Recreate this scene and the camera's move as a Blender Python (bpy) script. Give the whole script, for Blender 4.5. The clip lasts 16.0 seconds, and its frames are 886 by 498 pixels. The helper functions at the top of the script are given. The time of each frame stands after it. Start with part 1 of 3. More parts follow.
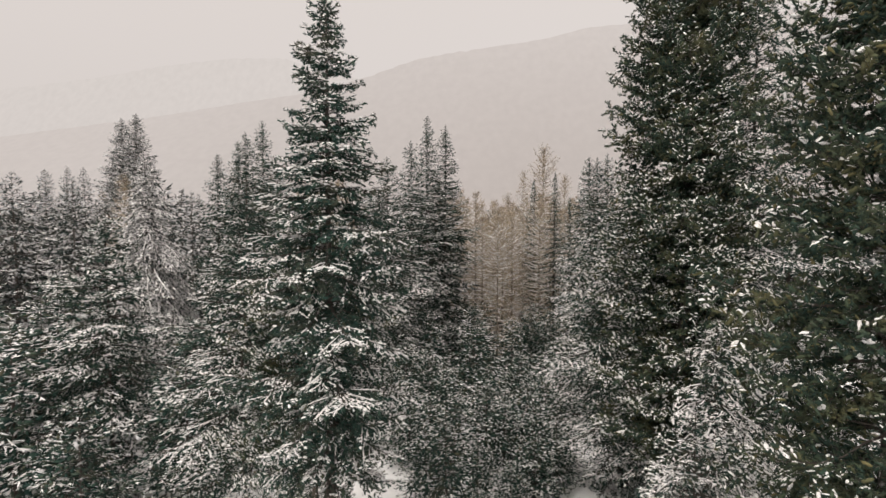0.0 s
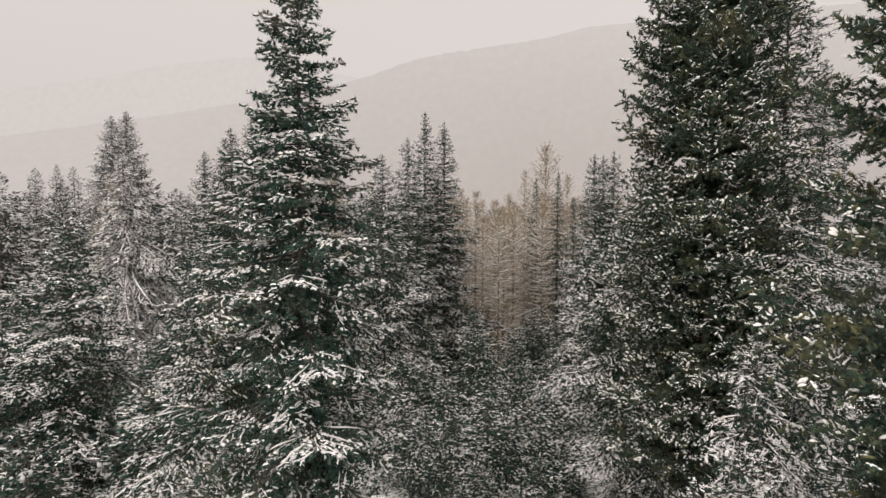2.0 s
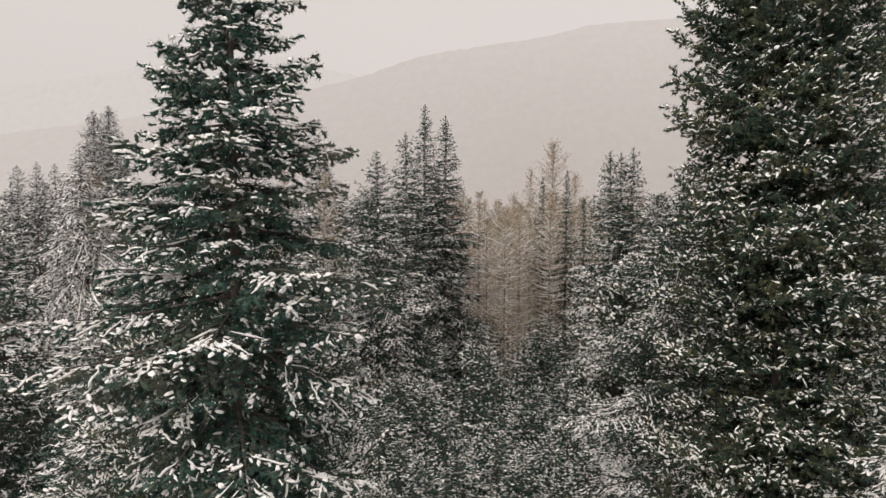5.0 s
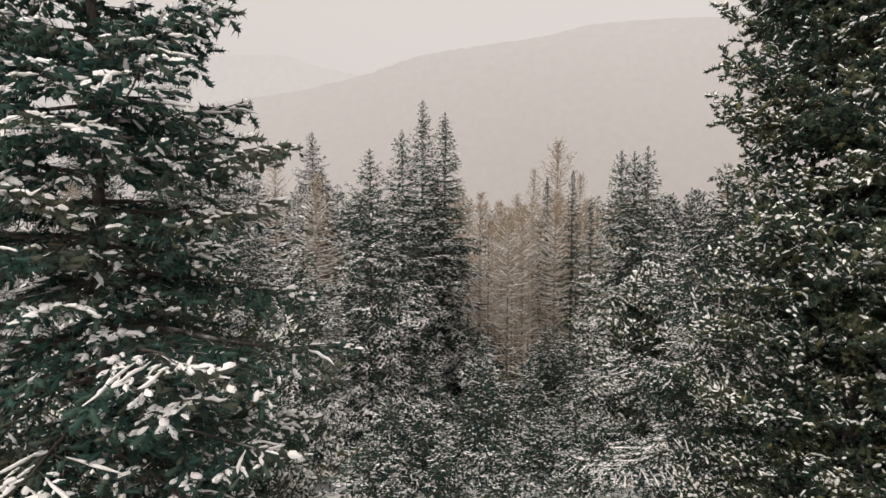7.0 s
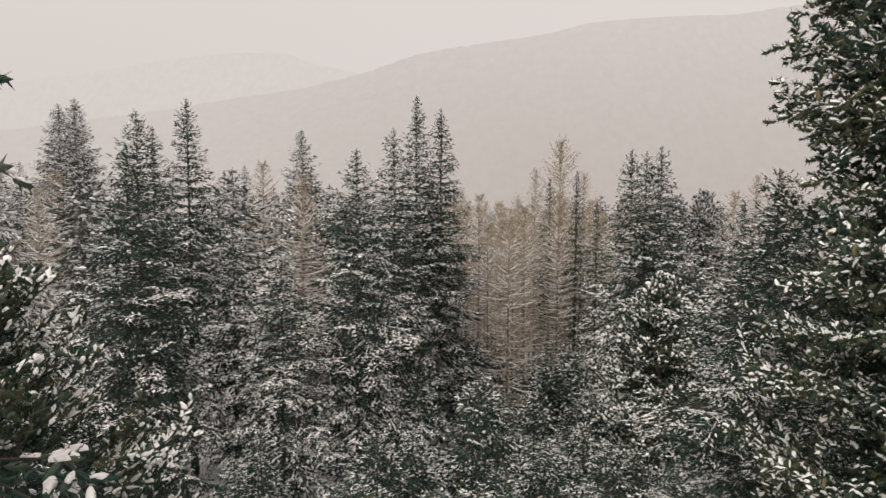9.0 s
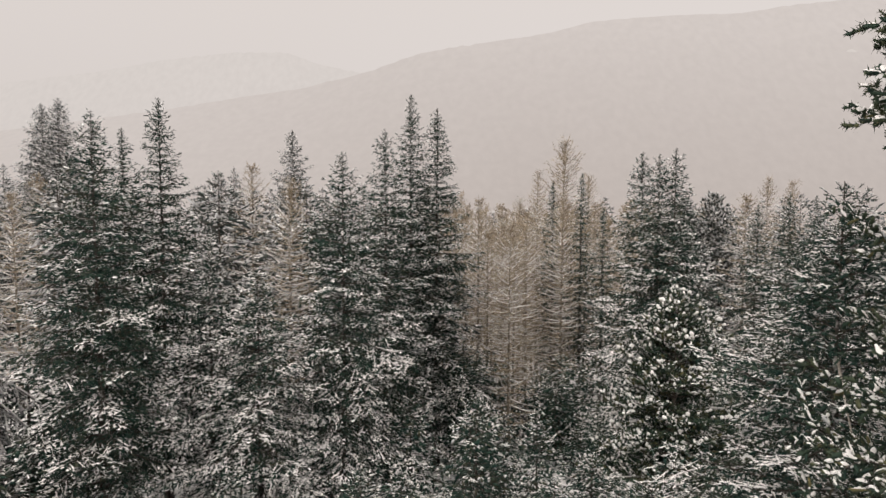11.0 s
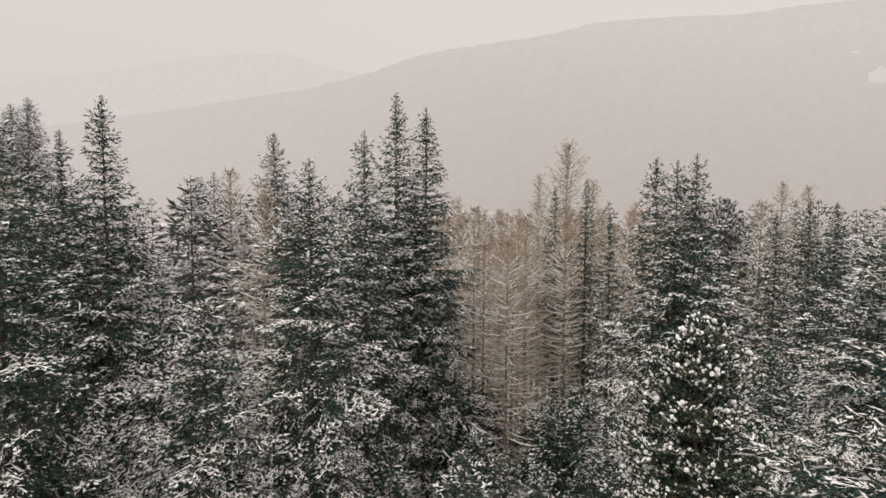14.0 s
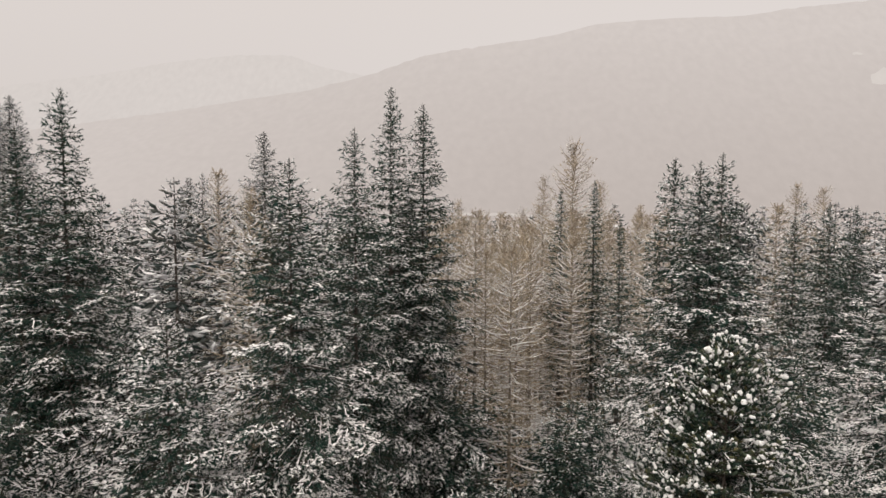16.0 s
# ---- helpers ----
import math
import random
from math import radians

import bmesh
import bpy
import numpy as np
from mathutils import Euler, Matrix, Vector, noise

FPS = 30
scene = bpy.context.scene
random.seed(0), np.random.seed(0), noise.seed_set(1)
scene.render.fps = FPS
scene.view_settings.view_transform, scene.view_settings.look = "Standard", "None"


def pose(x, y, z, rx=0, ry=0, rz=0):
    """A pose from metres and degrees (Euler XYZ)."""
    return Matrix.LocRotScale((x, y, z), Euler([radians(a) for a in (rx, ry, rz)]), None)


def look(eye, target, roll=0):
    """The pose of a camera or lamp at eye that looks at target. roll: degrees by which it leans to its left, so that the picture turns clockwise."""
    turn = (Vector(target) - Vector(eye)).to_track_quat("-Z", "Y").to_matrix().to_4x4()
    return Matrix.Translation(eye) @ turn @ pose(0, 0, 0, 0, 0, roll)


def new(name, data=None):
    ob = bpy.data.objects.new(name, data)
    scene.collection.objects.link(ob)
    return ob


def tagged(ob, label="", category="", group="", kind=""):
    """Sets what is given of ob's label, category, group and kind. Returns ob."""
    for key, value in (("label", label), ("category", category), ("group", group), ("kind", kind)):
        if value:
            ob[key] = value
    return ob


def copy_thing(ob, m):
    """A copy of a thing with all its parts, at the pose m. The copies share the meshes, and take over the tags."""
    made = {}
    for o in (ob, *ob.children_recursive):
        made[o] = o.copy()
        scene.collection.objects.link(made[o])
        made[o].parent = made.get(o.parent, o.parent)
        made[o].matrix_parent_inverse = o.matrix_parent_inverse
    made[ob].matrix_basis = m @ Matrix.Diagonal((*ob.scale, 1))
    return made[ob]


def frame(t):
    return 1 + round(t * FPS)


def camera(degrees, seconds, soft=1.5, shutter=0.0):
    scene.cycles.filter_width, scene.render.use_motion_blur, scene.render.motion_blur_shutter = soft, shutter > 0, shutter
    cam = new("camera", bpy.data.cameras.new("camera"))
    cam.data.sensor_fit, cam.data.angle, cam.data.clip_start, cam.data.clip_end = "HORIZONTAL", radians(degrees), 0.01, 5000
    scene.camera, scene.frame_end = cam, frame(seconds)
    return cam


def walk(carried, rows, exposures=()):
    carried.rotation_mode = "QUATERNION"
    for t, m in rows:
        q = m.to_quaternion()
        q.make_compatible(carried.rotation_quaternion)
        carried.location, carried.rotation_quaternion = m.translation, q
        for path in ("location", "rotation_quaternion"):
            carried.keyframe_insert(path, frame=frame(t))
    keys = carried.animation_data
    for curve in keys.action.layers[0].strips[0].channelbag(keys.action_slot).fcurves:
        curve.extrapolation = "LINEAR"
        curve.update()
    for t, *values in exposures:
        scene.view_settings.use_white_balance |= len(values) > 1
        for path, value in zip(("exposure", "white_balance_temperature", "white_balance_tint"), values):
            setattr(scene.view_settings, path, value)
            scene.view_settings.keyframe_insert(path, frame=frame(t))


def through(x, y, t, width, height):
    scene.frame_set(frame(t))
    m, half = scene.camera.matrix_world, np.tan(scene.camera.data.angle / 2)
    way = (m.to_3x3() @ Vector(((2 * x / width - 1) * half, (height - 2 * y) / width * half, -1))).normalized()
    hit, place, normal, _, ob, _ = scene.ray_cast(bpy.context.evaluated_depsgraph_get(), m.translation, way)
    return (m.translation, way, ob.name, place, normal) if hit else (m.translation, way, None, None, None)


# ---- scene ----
cam = camera(73.7, 16.0, 1.5)
METRES, EYE, TILT, LEAN, TURN = 25.0, 12.0, -3.5, 0.0, 0.0
ROWS = [
    (0.0, 0.0000, 0.0, 0.0000, 0.000, 0.000, -0.0),
    (0.5, 0.0018, 0.0219, 0.0023, 0.015, -0.008, 0.01),
    (1.0, 0.0037, 0.0465, 0.0041, 0.031, -0.008, -0.0),
    (1.5, 0.0050, 0.0725, 0.0064, 0.039, -0.031, -0.02),
    (2.0, 0.0064, 0.0995, 0.0084, 0.031, -0.039, -0.01),
    (2.5, 0.0068, 0.1286, 0.0117, 0.023, -0.070, -0.02),
    (3.0, 0.0060, 0.159, 0.0155, 0.015, -0.093, -0.02),
    (3.5, 0.0046, 0.1879, 0.0180, 0.008, -0.101, -0.02),
    (4.0, 0.0032, 0.2203, 0.0216, 0.015, -0.132, -0.02),
    (6.5, 0.0009, 0.3808, 0.0464, 0.008, -0.217, -0.16),
    (7.0, 0.0045, 0.4161, 0.0516, 0.015, -0.240, -0.16),
    (7.5, 0.0063, 0.4472, 0.0569, 0.031, -0.255, -0.14),
    (8.0, 0.0088, 0.4836, 0.0637, 0.031, -0.317, -0.16),
    (8.5, 0.0131, 0.5158, 0.0698, 0.023, -0.364, -0.16),
    (9.0, 0.0171, 0.5527, 0.0778, 0.008, -0.395, -0.19),
    (11.5, 0.0377, 0.7029, 0.1132, 0.217, -0.449, -0.17),
    (12.0, 0.0424, 0.7339, 0.1209, 0.217, -0.426, -0.16),
    (12.5, 0.0460, 0.7608, 0.1261, 0.232, -0.410, -0.17),
    (13.0, 0.0526, 0.7925, 0.1321, 0.263, -0.387, -0.19),
    (13.5, 0.0574, 0.8195, 0.1378, 0.286, -0.379, -0.23),
    (14.0, 0.0625, 0.8491, 0.1420, 0.325, -0.333, -0.24),
    (14.5, 0.0676, 0.8763, 0.1455, 0.356, -0.302, -0.24),
    (15.0, 0.0724, 0.9074, 0.1495, 0.387, -0.271, -0.26),
    (15.5, 0.0705, 0.9352, 0.1529, 0.426, -0.232, -0.27),
    (16.0, 0.0688, 0.9676, 0.1575, 0.472, -0.201, -0.29),
]
walk(cam, [(t, pose(0, 0, EYE, TILT, LEAN, TURN) @ pose(METRES * x, METRES * y, METRES * z, 90 + pitch, roll, yaw)) for t, x, y, z, yaw, pitch, roll in ROWS],
     exposures=((0.0, 0.0, 6600, 9), (16.0, 0.0, 6600, 9)))

# ---- sky, sun ----
SUN_UP, SUN_ROUND = 48.0, 215.0
world = bpy.data.worlds.new("overcast_sky")
scene.world = world
world.use_nodes = True
wn, wl = world.node_tree.nodes, world.node_tree.links
wn.clear()
w_out = wn.new("ShaderNodeOutputWorld")
w_add = wn.new("ShaderNodeAddShader")
w_clear = wn.new("ShaderNodeBackground")
w_cloud = wn.new("ShaderNodeBackground")
w_sky = wn.new("ShaderNodeTexSky")
w_sky.sky_type = "NISHITA"
w_sky.sun_disc = False
w_sky.sun_elevation, w_sky.sun_rotation = radians(SUN_UP), radians(SUN_ROUND)
w_sky.dust_density, w_sky.air_density = 4.0, 1.0
w_clear.inputs["Strength"].default_value = 0.05
# a closed layer of cloud, palest overhead
w_tc = wn.new("ShaderNodeTexCoord")
w_sep = wn.new("ShaderNodeSeparateXYZ")
w_ramp = wn.new("ShaderNodeValToRGB")
w_ramp.color_ramp.elements[0].position = 0.0
w_ramp.color_ramp.elements[0].color = (0.50, 0.44, 0.412, 1)
w_ramp.color_ramp.elements[1].position = 1.0
w_low = w_ramp.color_ramp.elements.new(0.2)
w_low.color = (0.535, 0.472, 0.442, 1)
w_mid = w_ramp.color_ramp.elements.new(0.35)
w_mid.color = (0.585, 0.520, 0.484, 1)
w_ramp.color_ramp.elements[3].color = (1.40, 1.29, 1.21, 1)
w_cloud.inputs["Strength"].default_value = 1.0
wl.new(w_tc.outputs["Generated"], w_sep.inputs[0])
wl.new(w_sep.outputs["Z"], w_ramp.inputs[0])
wl.new(w_ramp.outputs[0], w_cloud.inputs["Color"])
w_veil = wn.new("ShaderNodeHueSaturation")
w_veil.inputs["Saturation"].default_value = 0.25
wl.new(w_sky.outputs[0], w_veil.inputs["Color"])
wl.new(w_veil.outputs[0], w_clear.inputs["Color"])
wl.new(w_clear.outputs[0], w_add.inputs[0])
wl.new(w_cloud.outputs[0], w_add.inputs[1])
wl.new(w_add.outputs[0], w_out.inputs["Surface"])

sun_data = bpy.data.lights.new("sun", "SUN")
sun_data.energy, sun_data.angle, sun_data.color = 1.5, radians(50), (1.0, 0.93, 0.86)
sun = new("sun", sun_data)
_az, _el = radians(SUN_ROUND), radians(SUN_UP)
sun.matrix_basis = look((60 * math.sin(_az), 60 * math.cos(_az), 60 * math.tan(_el)), (0, 0, 0))


# ---- materials ----
def material(name, rough=0.8, spec=0.2):
    m = bpy.data.materials.new(name)
    m.use_nodes = True
    b = m.node_tree.nodes["Principled BSDF"]
    b.inputs["Roughness"].default_value = rough
    b.inputs["Specular IOR Level"].default_value = spec
    return m, m.node_tree.nodes, m.node_tree.links, b


def ramp(nodes, stops):
    r = nodes.new("ShaderNodeValToRGB")
    e = r.color_ramp.elements
    while len(e) < len(stops):
        e.new(0.5)
    for el, (p, c) in zip(e, stops):
        el.position, el.color = p, (*c, 1)
    return r


def noise_node(nodes, links, scale, detail=4.0, rough=0.6, source="Object"):
    tc = nodes.new("ShaderNodeTexCoord")
    n = nodes.new("ShaderNodeTexNoise")
    n.inputs["Scale"].default_value, n.inputs["Detail"].default_value, n.inputs["Roughness"].default_value = scale, detail, rough
    links.new(tc.outputs[source], n.inputs["Vector"])
    return n


def mixed(nodes, links, fac, a, b, mode="MIX"):
    x = nodes.new("ShaderNodeMix")
    x.data_type, x.blend_type = "RGBA", mode
    for socket, v in ((x.inputs[0], fac), (x.inputs[6], a), (x.inputs[7], b)):
        if isinstance(v, (int, float)):
            socket.default_value = v
        elif isinstance(v, tuple):
            socket.default_value = (*v, 1)
        else:
            links.new(v, socket)
    return x.outputs[2]


def needle_material(name, stops, frost, patch):
    """Needles: each tuft its own green, some rimed, with patches of another tone at the size of a bough."""
    m, n, l, b = material(name, 0.7, 0.1)
    geo = n.new("ShaderNodeNewGeometry")
    r = ramp(n, stops)
    l.new(geo.outputs["Random Per Island"], r.inputs[0])
    big = noise_node(n, l, 0.9, 2.0)
    sel = ramp(n, ((0.5, (0, 0, 0)), (0.72, (1, 1, 1))))
    l.new(big.outputs["Fac"], sel.inputs[0])
    c = mixed(n, l, sel.outputs[0], r.outputs[0], mixed(n, l, 0.55, r.outputs[0], patch))
    wht = n.new("ShaderNodeMath")
    wht.operation = "MULTIPLY"
    wht.inputs[1].default_value = 7.31
    l.new(geo.outputs["Random Per Island"], wht.inputs[0])
    fr = n.new("ShaderNodeMath")
    fr.operation = "FRACT"
    l.new(wht.outputs[0], fr.inputs[0])
    lt = n.new("ShaderNodeMath")
    lt.operation = "LESS_THAN"
    lt.inputs[1].default_value = frost
    l.new(fr.outputs[0], lt.inputs[0])
    c = mixed(n, l, lt.outputs[0], c, (0.52, 0.52, 0.53))
    l.new(c, b.inputs["Base Color"])
    return m


def snow_material(name, lo, hi, scale, through=None):
    """Snow; through: (scale, low, high, colour) of what pokes out of a thin cover."""
    m, n, l, b = material(name, 0.8, 0.1)
    a = noise_node(n, l, scale, 5.0)
    r = ramp(n, ((0.3, lo), (0.65, hi)))
    l.new(a.outputs["Fac"], r.inputs[0])
    c = r.outputs[0]
    if through:
        fine_scale, low, high, colour = through
        t = noise_node(n, l, fine_scale, 3.0, 0.65)
        sel = ramp(n, ((low, (1, 1, 1)), (high, (0, 0, 0))))
        l.new(t.outputs["Fac"], sel.inputs[0])
        c = mixed(n, l, sel.outputs[0], c, colour)
    l.new(c, b.inputs["Base Color"])
    fine = noise_node(n, l, scale * 6 if through else scale * 14, 3.0)
    bump = n.new("ShaderNodeBump")
    bump.inputs["Strength"].default_value, bump.inputs["Distance"].default_value = 0.3, 0.02
    l.new(fine.outputs["Fac"], bump.inputs["Height"])
    l.new(bump.outputs[0], b.inputs["Normal"])
    return m


def bark_material(name, stops, scale, rime=0.0):
    m, n, l, b = material(name, 0.9, 0.1)
    a = noise_node(n, l, scale, 6.0, 0.7)
    r = ramp(n, stops)
    l.new(a.outputs["Fac"], r.inputs[0])
    out = r.outputs[0]
    if rime:
        w = noise_node(n, l, scale * 0.35, 4.0)
        s = ramp(n, ((1 - rime - 0.08, (0, 0, 0)), (1 - rime + 0.06, (1, 1, 1))))
        l.new(w.outputs["Fac"], s.inputs[0])
        out = mixed(n, l, s.outputs[0], out, (0.62, 0.61, 0.6))
    l.new(out, b.inputs["Base Color"])
    bump = n.new("ShaderNodeBump")
    bump.inputs["Strength"].default_value, bump.inputs["Distance"].default_value = 0.8, 0.03
    l.new(a.outputs["Fac"], bump.inputs["Height"])
    l.new(bump.outputs[0], b.inputs["Normal"])
    return m


SPRUCE = needle_material("spruce_needles", ((0.0, (0.014, 0.034, 0.029)), (0.5, (0.029, 0.061, 0.051)), (0.88, (0.056, 0.092, 0.071)), (1.0, (0.105, 0.104, 0.072))), 0.06, (0.112, 0.087, 0.063))
PINE = needle_material("pine_needles", ((0.0, (0.015, 0.029, 0.024)), (0.5, (0.032, 0.055, 0.042)), (0.9, (0.065, 0.085, 0.053)), (1.0, (0.140, 0.122, 0.060))), 0.012, (0.135, 0.123, 0.060))
# rimed needles, their colour paled as well to stand in for haze
RIMED_HAZED = needle_material("rimed_hazed_needles", ((0.0, (0.028, 0.042, 0.041)), (0.6, (0.055, 0.07, 0.066)), (1.0, (0.12, 0.118, 0.105))), 0.30, (0.12, 0.11, 0.095))
# far woods: haze painted in as pale grey-tan needles, some of them rimed
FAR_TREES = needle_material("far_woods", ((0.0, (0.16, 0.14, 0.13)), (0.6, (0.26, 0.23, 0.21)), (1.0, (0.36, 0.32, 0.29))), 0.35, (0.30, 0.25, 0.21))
SNOW = snow_material("clinging_snow", (0.67, 0.655, 0.65), (0.83, 0.815, 0.81), 6.0, (34.0, 0.22, 0.37, (0.13, 0.135, 0.125)))
GROUND_SNOW = snow_material("ground_snow", (0.70, 0.69, 0.69), (0.88, 0.87, 0.87), 0.35)
BARK = bark_material("spruce_bark", ((0.3, (0.035, 0.030, 0.027)), (0.7, (0.11, 0.095, 0.085))), 9.0, 0.36)
PINE_BARK = bark_material("pine_bark", ((0.3, (0.05, 0.042, 0.036)), (0.7, (0.15, 0.125, 0.105))), 6.0, 0.34)
LARCH_BARK = bark_material("larch_bark", ((0.3, (0.10, 0.084, 0.066)), (0.7, (0.24, 0.205, 0.16))), 7.0, 0.40)
TWIG = bark_material("larch_twigs", ((0.35, (0.165, 0.131, 0.096)), (0.62, (0.45, 0.375, 0.28))), 1.1, 0.42)
DEAD = bark_material("bare_wood", ((0.3, (0.2, 0.175, 0.15)), (0.7, (0.42, 0.38, 0.34))), 8.0, 0.38)


# ---- mesh helpers ----
def mesh_from(name, pieces, smooth=False):
    """One mesh from pieces of (vertices, faces, material); faces are arrays of triangles or of quads."""
    me = bpy.data.meshes.new(name)
    verts = np.ascontiguousarray(np.vstack([p[0] for p in pieces]), np.float32)
    loops, totals, slots, at, mats = [], [], [], 0, []
    for v, f, mat in pieces:
        loops.append((np.asarray(f) + at).ravel())
        totals.append(np.full(len(f), np.asarray(f).shape[1]))
        if mat not in mats:
            mats.append(mat)
        slots.append(np.full(len(f), mats.index(mat)))
        at += len(v)
    loops = np.concatenate(loops).astype(np.int32)
    totals = np.concatenate(totals).astype(np.int32)
    slots = np.concatenate(slots).astype(np.int32)
    me.vertices.add(len(verts))
    me.vertices.foreach_set("co", verts.ravel())
    me.loops.add(len(loops))
    me.loops.foreach_set("vertex_index", loops)
    me.polygons.add(len(totals))
    me.polygons.foreach_set("loop_start", (np.cumsum(totals) - totals).astype(np.int32))
    me.polygons.foreach_set("loop_total", totals)
    for mat in mats:
        me.materials.append(mat)
    me.polygons.foreach_set("material_index", slots)
    if smooth:
        me.polygons.foreach_set("use_smooth", np.ones(len(totals), bool))
    me.update(calc_edges=True)
    return me


def unit(a):
    return a / np.maximum(np.linalg.norm(a, axis=-1, keepdims=True), 1e-9)


def tubes(paths, radii, sides):
    """Tapered tubes along N paths of K points. Returns vertices and quads."""
    n, k, _ = paths.shape
    tan = unit(np.gradient(paths, axis=1))
    ref = np.where(np.abs(tan[..., 2:3]) > 0.9, np.array([1.0, 0, 0]), np.array([0, 0, 1.0]))
    u = unit(np.cross(tan, ref))
    v = np.cross(tan, u)
    a = np.arange(sides) * 2 * np.pi / sides
    ring = u[:, :, None] * np.cos(a)[:, None] + v[:, :, None] * np.sin(a)[:, None]
    verts = (paths[:, :, None] + ring * radii[:, :, None, None]).reshape(-1, 3)
    idx = np.arange(n * k * sides).reshape(n, k, sides)
    nxt = np.roll(idx, -1, axis=2)
    quads = np.stack((idx[:, :-1], nxt[:, :-1], nxt[:, 1:], idx[:, 1:]), -1).reshape(-1, 4)
    return verts, quads


def stamped(template, tris, origin, axis, size, rng, roll=0.5, flat=False, jitter=0.0, width=None):
    """Copies of a small template (x along the axis, z up) at many places, as one pool of triangles."""
    n = len(origin)
    up = np.array([0, 0, 1.0])
    x = unit(axis)
    if flat:
        x = unit(x * np.array([1, 1, 0.75]))
    y = np.cross(up, x)
    y = unit(np.where(np.linalg.norm(y, axis=1, keepdims=True) < 0.15, np.array([1.0, 0.2, 0]), y))
    z = np.cross(x, y)
    ang = rng.normal(0, roll, n)[:, None]
    y, z = y * np.cos(ang) + z * np.sin(ang), z * np.cos(ang) - y * np.sin(ang)
    s = size[:, None]
    wy = s if width is None else width[:, None]
    pick = rng.integers(0, len(template), n)
    t = template[pick]
    if jitter:
        t = t + rng.normal(0, jitter, t.shape)
    v = origin[:, None] + t[..., 0:1] * (x * s)[:, None] + t[..., 1:2] * (y * wy)[:, None] + t[..., 2:3] * (z * wy)[:, None]
    m = template.shape[1]
    f = (tris[None] + (np.arange(n) * m)[:, None, None]).reshape(-1, 3)
    return v.reshape(-1, 3), f


def shoot_template(rng, sides, rings, spikes, reach=0.9):
    """A shoot one unit long and about one unit in radius: a blunt spindle of needles with some standing out of it."""
    sets = []
    for _ in range(8):
        v, f = [[0.0, 0.0, 0.0]], []
        for x, r in rings:
            a = np.arange(sides) * 2 * np.pi / sides + rng.uniform(0, 1.0)
            rr = r * rng.uniform(0.72, 1.2, sides)
            v += [[x + rng.uniform(-0.05, 0.05), rr[i] * math.cos(a[i]), 0.85 * rr[i] * math.sin(a[i]) - 0.1] for i in range(sides)]
        v.append([1.06, 0.0, rng.uniform(-0.25, 0.35)])
        last = len(v) - 1
        for i in range(sides):
            j = (i + 1) % sides
            f.append((0, 1 + j, 1 + i))
            for q in range(len(rings) - 1):
                lo, hi = 1 + q * sides, 1 + (q + 1) * sides
                f += [(lo + i, lo + j, hi + j), (lo + i, hi + j, hi + i)]
            f.append((last - sides + i, last - sides + j, last))
        for k in range(spikes):
            at, a = 0.12 + 0.8 * (k + rng.uniform(0.1, 0.9)) / spikes, k * 2.4 + rng.uniform(-0.5, 0.5)
            c, d, ln = math.cos(a), math.sin(a), 1.0 + reach * rng.uniform(0.5, 1.2)
            n = len(v)
            v += [[at - 0.07, 0.3 * c, 0.3 * d], [at + 0.07, 0.3 * c, 0.3 * d], [at + 0.24 * rng.uniform(0.6, 1.3), ln * c, 0.9 * ln * d - 0.1]]
            f.append((n, n + 1, n + 2))
        sets.append(v)
    return np.array(sets), np.array(f)


def cap_template(rng, stations, across, blunt=0.28):
    """Snow lying on a shoot: a lumpy cap over its upper side, tapering to both ends."""
    sets = []
    for _ in range(8):
        start, end = rng.uniform(0.0, 0.35), rng.uniform(0.9, 1.08)
        v, f = [], []
        for i in range(stations):
            g = i / (stations - 1)
            x, swell = start + (end - start) * g, blunt + (1.14 - blunt) * math.sin(math.pi * min(1.0, 0.12 + 0.8 * g)) ** 0.7
            w, h = swell * rng.uniform(0.6, 1.15), swell * rng.uniform(0.8, 1.6)
            for k in range(across):
                a = math.pi * (-0.05 + 1.1 * k / (across - 1))
                v.append([x + rng.uniform(-0.03, 0.03), w * 1.08 * math.cos(a), h * math.sin(a) * rng.uniform(0.9, 1.1)])
        for i in range(stations - 1):
            for k in range(across - 1):
                p, q = i * across + k, (i + 1) * across + k
                f += [(p, p + 1, q + 1), (p, q + 1, q)]
        n = across * (stations - 1)
        f += [(n, n + k, n + k + 1) for k in range(1, across - 1)]
        sets.append(v)
    return np.array(sets), np.array(f)


